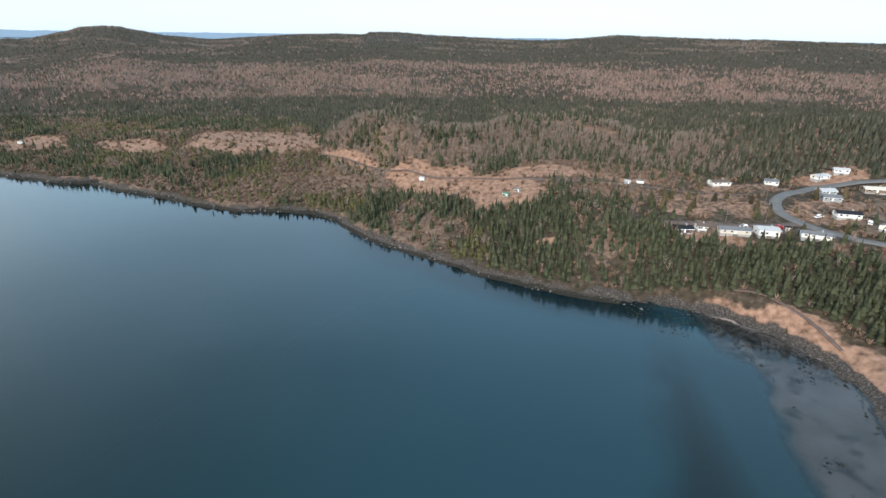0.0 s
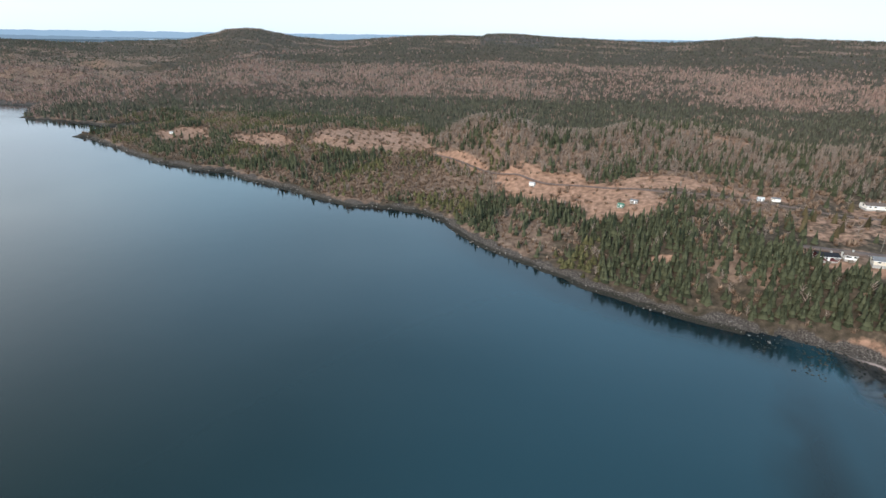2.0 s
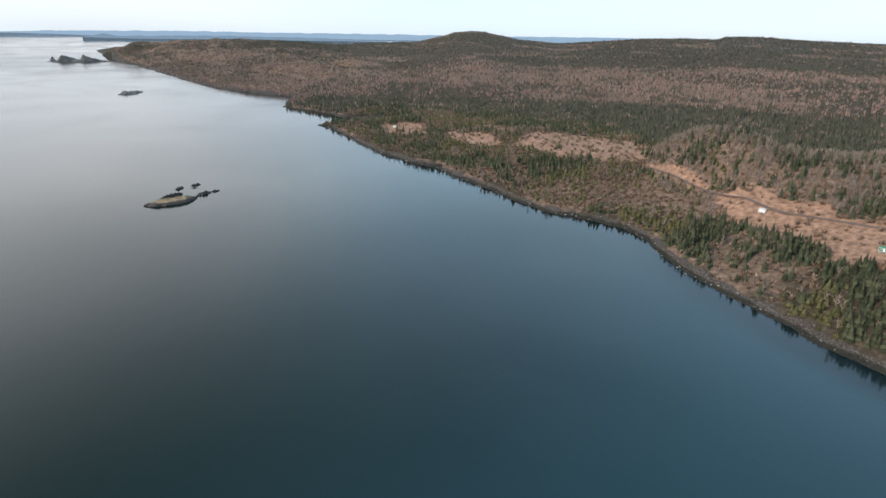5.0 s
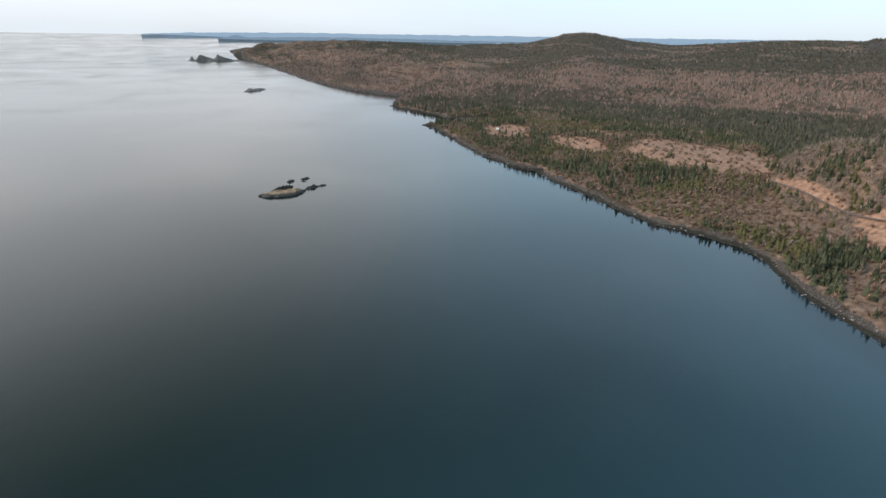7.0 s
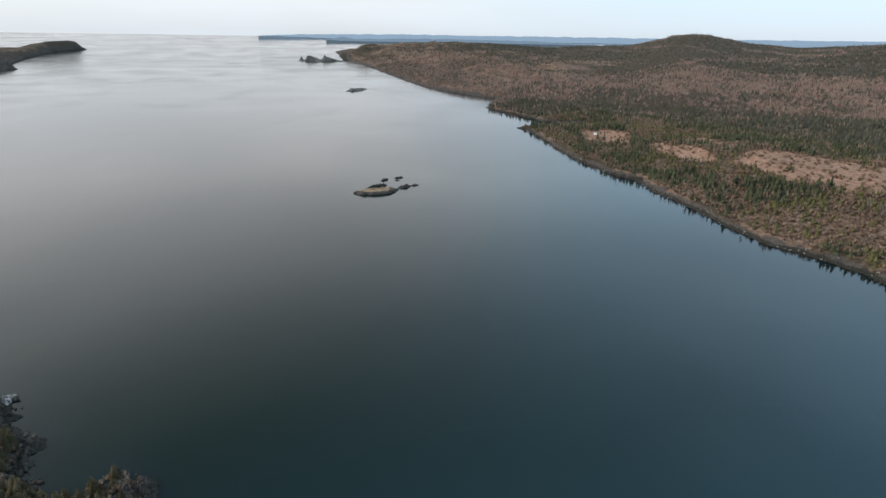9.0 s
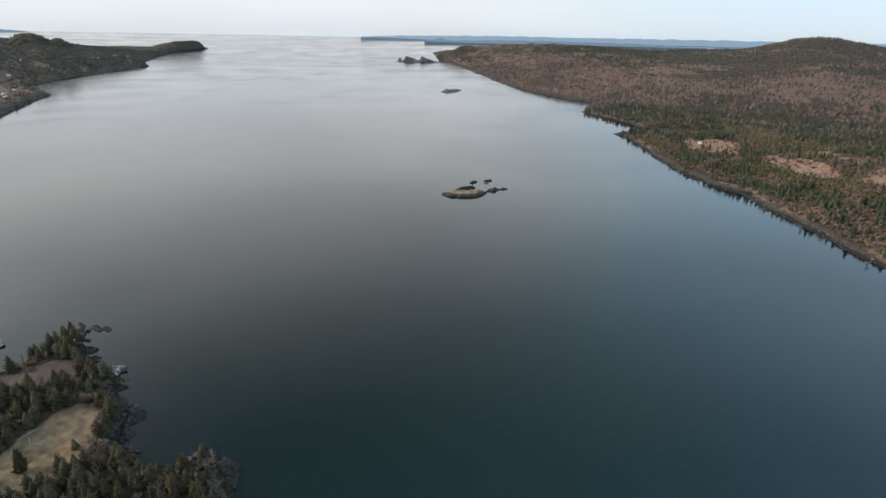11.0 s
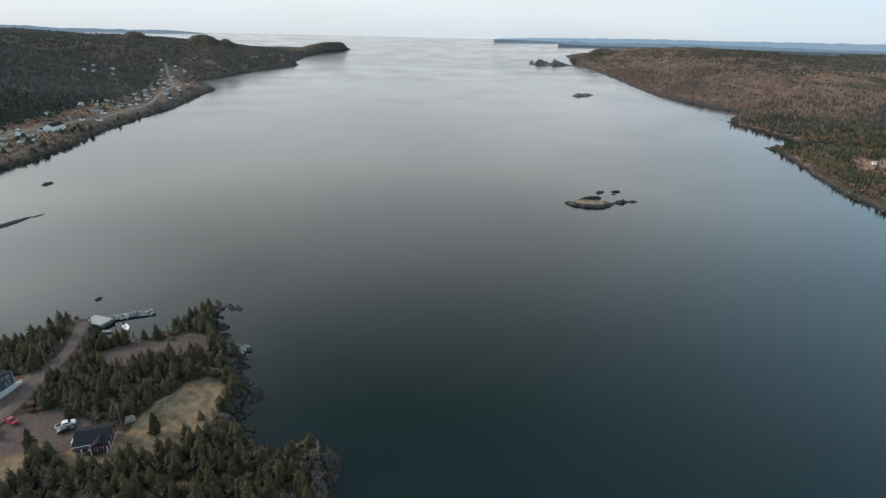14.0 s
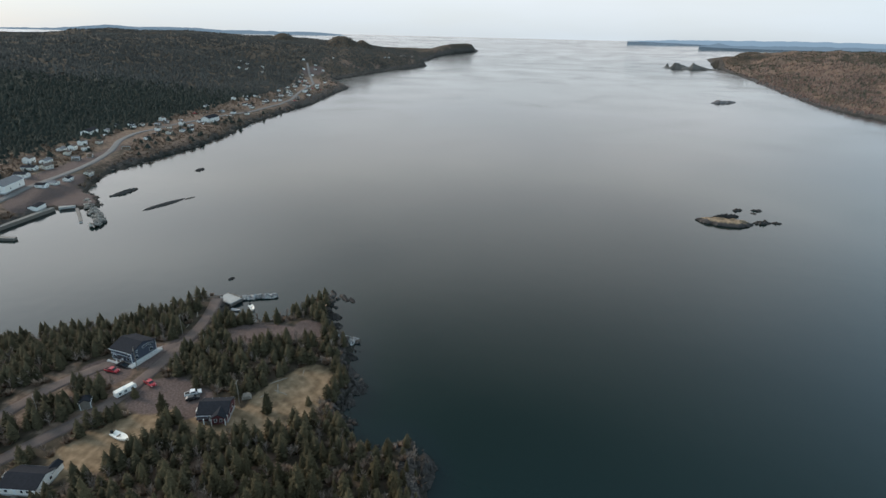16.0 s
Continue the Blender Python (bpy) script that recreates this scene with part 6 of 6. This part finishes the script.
def pole(label="weathered wooden utility pole with one crossarm"):
    ob = new("utility_pole")
    part("post", tube(0.16, (0, 0, -0.8), (0, 0, 9.0), 8, tip=0.11), TIMBER, ob)
    part("crossarm", box(-1.1, 1.1, -0.06, 0.06, 8.2, 8.34), TIMBER, ob)
    for x in (-0.95, 0.95, 0.3):
        part("insulator", tube(0.05, (x, 0, 8.34), (x, 0, 8.55), 6), CONCRETE, ob)
    return tagged(ob, label, "utility pole", "utility poles")


first = pole()
spots = [(-146, -109, 40), (-172, -96.5, 30), (-197, -95, 10), (-160, -57, 0), (200, 347, 10), (176, 332, 40), (147, 297, 80), (163, 272, 120), (181, 253, 140), (139, 276, 0), (120, 277, 0), (236, 350, 10)]
place(first, *spots[0])
for px, py, turn in spots[1:]:
    copy_thing(first, pose(px, py, at(px, py), 0, 0, turn))


# ---- village on the east shore ----
def plain_windows(L, D, n=3, h=1.15):
    w = [(-L + (k + 0.6) * 2 * L / (n + 0.2), 1.3, 1.3, h, "-y") for k in range(n) if k != n // 2]
    return w + [(-D * 0.4, 1.3, 1.1, h, "+x"), (D * 0.4, 1.3, 1.1, h, "+x"), (0, 1.3, 1.2, h, "-x"), (-L * 0.5, 1.3, 1.2, h, "+y"), (L * 0.4, 1.3, 1.2, h, "+y")]


def bungalow(name, label, length, depth, wall, roof, n=4, eaves=3.0, rise=1.5, group="village houses", chimney=True):
    return gable_house(name, label, length, depth, eaves, rise, wall, roof, plain_windows(length / 2, depth / 2, n), (0.0, "-y"), chimney, group=group)


EAST_HOUSES = [("bungalow", "white bungalow with a brown shingle roof", 139, 341, 8, 15, 9, WHITE, BROWN_SHINGLE), ("bungalow", "small white bungalow with a grey roof", 170, 342, -20, 10, 8, WHITE, GREY_SHINGLE),
               ("bungalow", "long white mobile home with a pale roof", 203, 352, 20, 14, 6, WHITE, PALE_ROOF), ("bungalow", "white mobile home at the wood's edge", 216, 355, -15, 11, 5, WHITE, PALE_ROOF),
               ("mobile_home", "long cream mobile home with a grey roof", 119, 263.5, -4, 19, 6.5, CREAM, GREY_SHINGLE), ("garage", "small white garage beside the mobile home", 104.5, 267, 0, 6, 6, WHITE, BROWN_SHINGLE),
               ("bungalow", "dark red bungalow with a black roof", 95, 264.5, 5, 11, 7, MAROON, SHINGLE), ("community_hall", "white hall with a pale metal roof", 134.5, 264, -3, 13, 9, WHITE, PALE_ROOF),
               ("mobile_home", "long white mobile home at the wood's edge", 154, 257.5, -18, 17, 6, WHITE, GREY_SHINGLE), ("bungalow", "white bungalow with a dark shingle roof", 180, 281, -8, 15, 8, WHITE, SHINGLE),
               ("bungalow", "grey bungalow among spruces", 188, 311, -10, 12, 8, GREY_WALL, GREY_SHINGLE), ("bungalow", "low house with a pale roof beside the road", 193, 325, 8, 12, 7, GREY_WALL, PALE_ROOF),
               ("bungalow", "white bungalow beside the lower road", 189, 262, 30, 10, 8, WHITE, GREY_SHINGLE), ("bungalow", "low brown house with a pale roof", 223, 331, -6, 17, 8, BROWN_WALL, CREAM)]
for name, label, hx, hy, turn, length, depth, wall, roof in EAST_HOUSES:
    place(bungalow(name, label, length * 0.74, depth * 0.8, wall, roof, eaves=3.2 if "hall" in name else 2.4, rise=0.95), hx, hy, turn, 0.2)


def shed(name, label, length, depth, wall, roof, group=""):
    return gable_house(name, label, length, depth, 2.3, 0.9, wall, roof, [(-length * 0.25, 1.0, 0.7, 0.7, "-y")], (length * 0.15, "-y"), base=0.15, group=group, overhang=0.2, category="shed")


for label, hx, hy, turn, length, depth, wall, roof in (("white shed alone on the meadow", -48.5, 356.5, -10, 5, 4, WHITE, PALE_ROOF), ("low green shed on the meadow", 8, 317, -20, 5, 4, GREEN_PAINT, GREEN_PAINT),
                                                       ("grey weathered shed beside the track", 15, 320, -20, 6, 3, TIMBER, GREY_SHINGLE), ("white shed at the foot of the ridge", 91, 339, 0, 6, 4, WHITE, GREY_SHINGLE),
                                                       ("grey shed at the foot of the ridge", 83, 338, 0, 5, 4, GREY_WALL, PALE_ROOF), ("white cabin in a shore meadow", -459, 482, -35, 8, 5, WHITE, PALE_ROOF), ("small shed beside the village hall", 146, 268, 0, 4, 3, TIMBER, SHINGLE)):
    place(shed("shed", label, length, depth, wall, roof), hx, hy, turn, 0.1, 0.68)
for k, (label, paint, vx, vy, turn) in enumerate((("white pickup truck in a village yard", CAR_WHITE, 168, 283, 30), ("red pickup truck beside the village lane", CAR_RED, 143, 270, 10), ("white pickup truck beside the mobile homes", CAR_WHITE, 127, 270.5, 80), ("white pickup truck in the yard by the road", CAR_WHITE, 186, 272, 60))):
    place(pickup(label, paint), vx, vy, turn, 0.15)

# lone conifers among the village houses
lone = [(112, 312), (124, 306), (133, 312), (110, 296), (118, 318), (142, 302), (140, 290), (144, 284), (136, 282), (147, 290), (160, 290), (100, 318), (102, 310), (97, 306), (106, 290), (166, 268), (171, 264), (184, 318), (181, 312), (198, 316), (126, 334), (178, 345), (150, 262), (142, 258), (88, 300), (93, 295), (91, 306)]
lv = [spruce_shapes(rng, 6.5, 4.2, 9) for _ in range(2)]
for k, (tx, ty) in enumerate(lone):
    if k < 2:
        tv, tf, v, f = lv[k]
        t0 = new("spruce_tree")
        a, b = mesh_object("trunk", tv, tf, BARK), mesh_object("crown", v, f, SPRUCE_NEAR)
        a.parent = b.parent = t0
        tagged(t0, "lone dark spruce among the village houses", "spruce tree", "village spruces")
        lv[k] = t0
        place(t0, tx, ty, 0, -0.1)
    else:
        s = 0.7 + 0.5 * rng.random()
        copy_thing(lv[k % 2], pose(tx, ty, at(tx, ty) - 0.1, 0, 0, 60 * k) @ Matrix.Diagonal((s, s, s, 1)))

# ---- village on the west shore ----
TOWN_KINDS = [bungalow("village_house", "white village house with a dark grey roof", 11, 7.5, WHITE, SHINGLE, 3, 3.4, 1.9, "shore village houses"),
              bungalow("village_house", "white village house with a black roof", 13, 8, WHITE, SHINGLE, 4, 3.2, 1.7, "shore village houses"),
              bungalow("village_house", "cream village house with a brown roof", 10, 7.5, CREAM, BROWN_SHINGLE, 3, 3.4, 1.9, "shore village houses"),
              bungalow("village_house", "white village house with a grey shingle roof", 12, 7, WHITE, GREY_SHINGLE, 3, 3.0, 1.6, "shore village houses"),
              bungalow("village_house", "tall two-storey white house", 9, 8, WHITE, BROWN_SHINGLE, 3, 5.4, 1.9, "shore village houses")]
TOWN = [(-386, -317), (-405, -327), (-414, -321), (-430, -334), (-425, -344), (-389, -285), (-413, -287), (-376, -286), (-366, -286), (-478, -336), (-460, -339), (-469, -351), (-476, -346), (-495, -351),
        (-506, -343), (-554, -368), (-580, -376), (-594, -368), (-600, -360), (-580, -330), (-596, -327), (-619, -325), (-570, -312), (-587, -307), (-617, -314), (-649, -320), (-725, -314), (-758, -367),
        (-840, -365), (-877, -362), (-895, -354), (-845, -318), (-851, -349), (-936, -312), (-1001, -338), (-1068, -348), (-1238, -392), (-1021, -312), (-1124, -322)]
TOWN_FAR = [(-1436, -420), (-1440, -402), (-1404, -440), (-1318, -563), (-1306, -540), (-1292, -499), (-1650, -431), (-1910, -330), (-2062, -297), (-920, -322), (-959, -288), (-635, -357), (-595, -303),
            (-1090, -330), (-1180, -365), (-1205, -372), (-1330, -420), (-1360, -405), (-1470, -430), (-1040, -352), (-980, -330), (-860, -310), (-800, -330), (-780, -312), (-1500, -470), (-1940, -320), (-2150, -300), (-2300, -290), (-583, -360), (-539, -317), (-883, -345), (-985, -349), (-1105, -363), (-1148, -366), (-1004, -309), (-1102, -317), (-1200, -513), (-1210, -501), (-1207, -467)]
used_kind = set()
for k, (hx, hy) in enumerate(TOWN + TOWN_FAR):
    kind = int(rng.integers(0, 5)) if k > 4 else k
    turn = (8 if hx > -560 else -6) + rng.choice([0, 90, 180, 12, -12]) + 180 * (hy < -330)
    far = math.hypot(hx, hy) > 900
    if kind not in used_kind:
        used_kind.add(kind)
        place(TOWN_KINDS[kind], hx, hy, turn, 0.3, 0.74)
    else:
        s = 0.86 if far else 0.70 + 0.20 * rng.random()
        copy_thing(TOWN_KINDS[kind], pose(hx, hy, at(hx, hy) + 0.3, 0, 0, turn) @ Matrix.Diagonal((s, s, s, 1)))
place(gable_house("fish_store", "large white fish store with a grey roof", 22, 11, 4.6, 2.4, WHITE, GREY_SHINGLE, plain_windows(11, 5.5, 5), (0.0, "-y"), base=0.3, category="building"), -356, -303, 12, 0.2)
place(gable_house("meeting_hall", "long white hall above the shore", 22, 10, 5.0, 2.6, WHITE, SHINGLE, plain_windows(11, 5, 6), (0.0, "-y"), base=0.3, category="building"), -659, -312, -4, 0.2)
place(gable_house("long_shed", "long white shed with a dark roof by the road", 20, 8, 3.4, 1.8, WHITE, SHINGLE, plain_windows(10, 4, 4), (0.0, "-y"), base=0.3, category="building"), -537, -374, 14, 0.2)
place(shed("harbour_shed", "white harbour shed on the quay", 9, 6, WHITE, SHINGLE), -336, -266.5, 10, 0.6)


DECK_GREY = mat("grey_decking", (0.20, 0.18, 0.16), 0.9, vary=0.3, scale=0.9)


def pier(name, label, line, width, top, material):
    """A straight-sided harbour wall along a line of the plan."""
    ob = new(name)
    for (ax, ay), (bx, by) in zip(line, line[1:]):
        length = math.hypot(bx - ax, by - ay)
        turn = math.degrees(math.atan2(by - ay, bx - ax))
        m = pose((ax + bx) / 2, (ay + by) / 2, 0, 0, 0, turn)
        bm = box(-length / 2, length / 2, -width / 2, width / 2, -2.0, top)
        bm.transform(m)
        part("wall", bm, material, ob)
        bm = box(-length / 2 - 0.05, length / 2 + 0.05, -width / 2 - 0.06, width / 2 + 0.06, top + 0.004, top + 0.3)
        bm.transform(m)
        part("cap", bm, CONCRETE if material == CONCRETE else DECK_GREY, ob)
        for q in range(int(length / 5)):
            px = -length / 2 + 2.5 + q * 5
            part("pile", tube(0.2, m @ Vector((px, width / 2 + 0.2, -2)), m @ Vector((px, width / 2 + 0.2, top + 0.6)), 6), TIMBER, ob)
    return tagged(ob, label, "pier")


pier("quay_wall", "dark timber quay wall with a concrete cap", [(-278, -263), (-304, -262.5), (-340, -259.5)], 3.0, 1.8, TIMBER)
pier("harbour_pier", "short concrete pier in the harbour", [(-342, -257), (-347, -249.5)], 3.0, 1.6, CONCRETE)
pier("floating_dock", "narrow pale floating dock", [(-345, -247.5), (-336, -239.5), (-321, -227)], 1.6, 0.5, TRIM)
pier("outer_pier", "dark timber outer pier of the harbour", [(-288.5, -258), (-289, -241)], 2.6, 1.2, TIMBER)


# ---- loose things on the near point ----
def log(length, radius):
    ob = new("driftwood_log")
    part("trunk", tube(radius, (-length / 2, 0, radius), (length / 2, 0, radius * 1.1), 9, tip=radius * 0.6), DRIFT, ob)
    part("branch_stub", tube(radius * 0.4, (length * 0.15, 0, radius), (length * 0.3, length * 0.12, radius * 2.2), 6, tip=radius * 0.2), DRIFT, ob)
    return tagged(ob, "bleached driftwood log lying on the ground", "log", "driftwood logs")


DRIFT = mat("bleached_wood", (0.34, 0.29, 0.24), 0.9, vary=0.3, scale=1.5, bump=0.02)
first_log = log(5.0, 0.16)
log_spots = [(-170, -49, 20), (-168.5, -47.5, 70), (-174, -50, 130), (-180, -44, 10), (-152, -88.5, 80), (-166, -52, 150), (-145, -117, 40), (-158, -16.5, 30), (-157, -14.5, 60), (-196, -97, 30), (-205, -97.5, 10), (-215, -99, 25)]
place(first_log, *log_spots[0])
for px, py, turn in log_spots[1:]:
    s = 0.6 + 0.6 * rng.random()
    copy_thing(first_log, pose(px, py, at(px, py), 0, 0, turn) @ Matrix.Diagonal((s, s, s, 1)))


def woodpile():
    ob = new("woodpile")
    for row in range(4):
        for k in range(9 - row):
            part("billet", tube(0.13, (-0.9 + 0.0, (k + row * 0.5) * 0.27, 0.13 + row * 0.23), (0.9, (k + row * 0.5) * 0.27, 0.13 + row * 0.23), 7), DRIFT, ob)
    return tagged(ob, "stack of split firewood on the lawn", "woodpile")


place(woodpile(), -163.0, -57.5, 25.0, 0.0, 1.2)
place(shed("garden_shed", "small weathered shed beside the camper", 3.6, 2.8, TIMBER, SHINGLE), -153.5, -100.5, 30.0, 0.05)


# ---- sheds, vehicles and poles of the shore village ----
def along(line, u):
    """The point and heading a share u of the way along a line of the plan."""
    p = np.array(line, float)
    run = np.concatenate([[0], np.cumsum(np.hypot(*np.diff(p, axis=0).T))])
    q = u * run[-1]
    x, y = np.interp(q, run, p[:, 0]), np.interp(q, run, p[:, 1])
    k = min(max(int(np.searchsorted(run, q)) - 1, 0), len(p) - 2)
    return float(x), float(y), math.degrees(math.atan2(p[k + 1, 1] - p[k, 1], p[k + 1, 0] - p[k, 0]))


town_rng = np.random.default_rng(41)
yard_kinds = [shed("yard_shed", "small white shed in a village yard", 5, 4, WHITE, SHINGLE, "village sheds"), shed("yard_shed", "weathered grey shed in a village yard", 6, 4, TIMBER, GREY_SHINGLE, "village sheds"),
              shed("yard_shed", "low brown shed in a village yard", 7, 4, BROWN_WALL, BROWN_SHINGLE, "village sheds")]
parked = [car("white car parked beside the shore road", CAR_WHITE), car("black car parked beside the shore road", CAR_DARK), pickup("red pickup truck parked in a village yard", CAR_RED)]
taken = [(hx, hy) for hx, hy in TOWN + TOWN_FAR]
for k in range(46):
    kinds = yard_kinds if k % 2 else parked
    for attempt in range(12):
        px, py, turn = along(ROAD_WEST, 0.05 + 0.70 * town_rng.random())
        side = town_rng.choice([-1, 1]) * (8 + 22 * town_rng.random())
        px, py = px - side * math.sin(radians(turn)), py + side * math.cos(radians(turn))
        if min(math.hypot(px - a, py - b) for a, b in taken) > 11 and float(inland(np.array([px]), np.array([py]))[0]) > 14:
            break
    taken.append((px, py))
    turn += town_rng.choice([0, 90]) + 20 * town_rng.random()
    which = (k // 2) % 3
    if k < 6:
        place(kinds[which], px, py, turn, 0.1)
    else:
        copy_thing(kinds[which], pose(px, py, at(px, py) + 0.1, 0, 0, turn))
for k in range(18):
    px, py, turn = along(ROAD_WEST, 0.03 + 0.04 * k)
    copy_thing(first, pose(px - 5.5 * math.sin(radians(turn)), py + 5.5 * math.cos(radians(turn)), at(px, py), 0, 0, turn + 90))
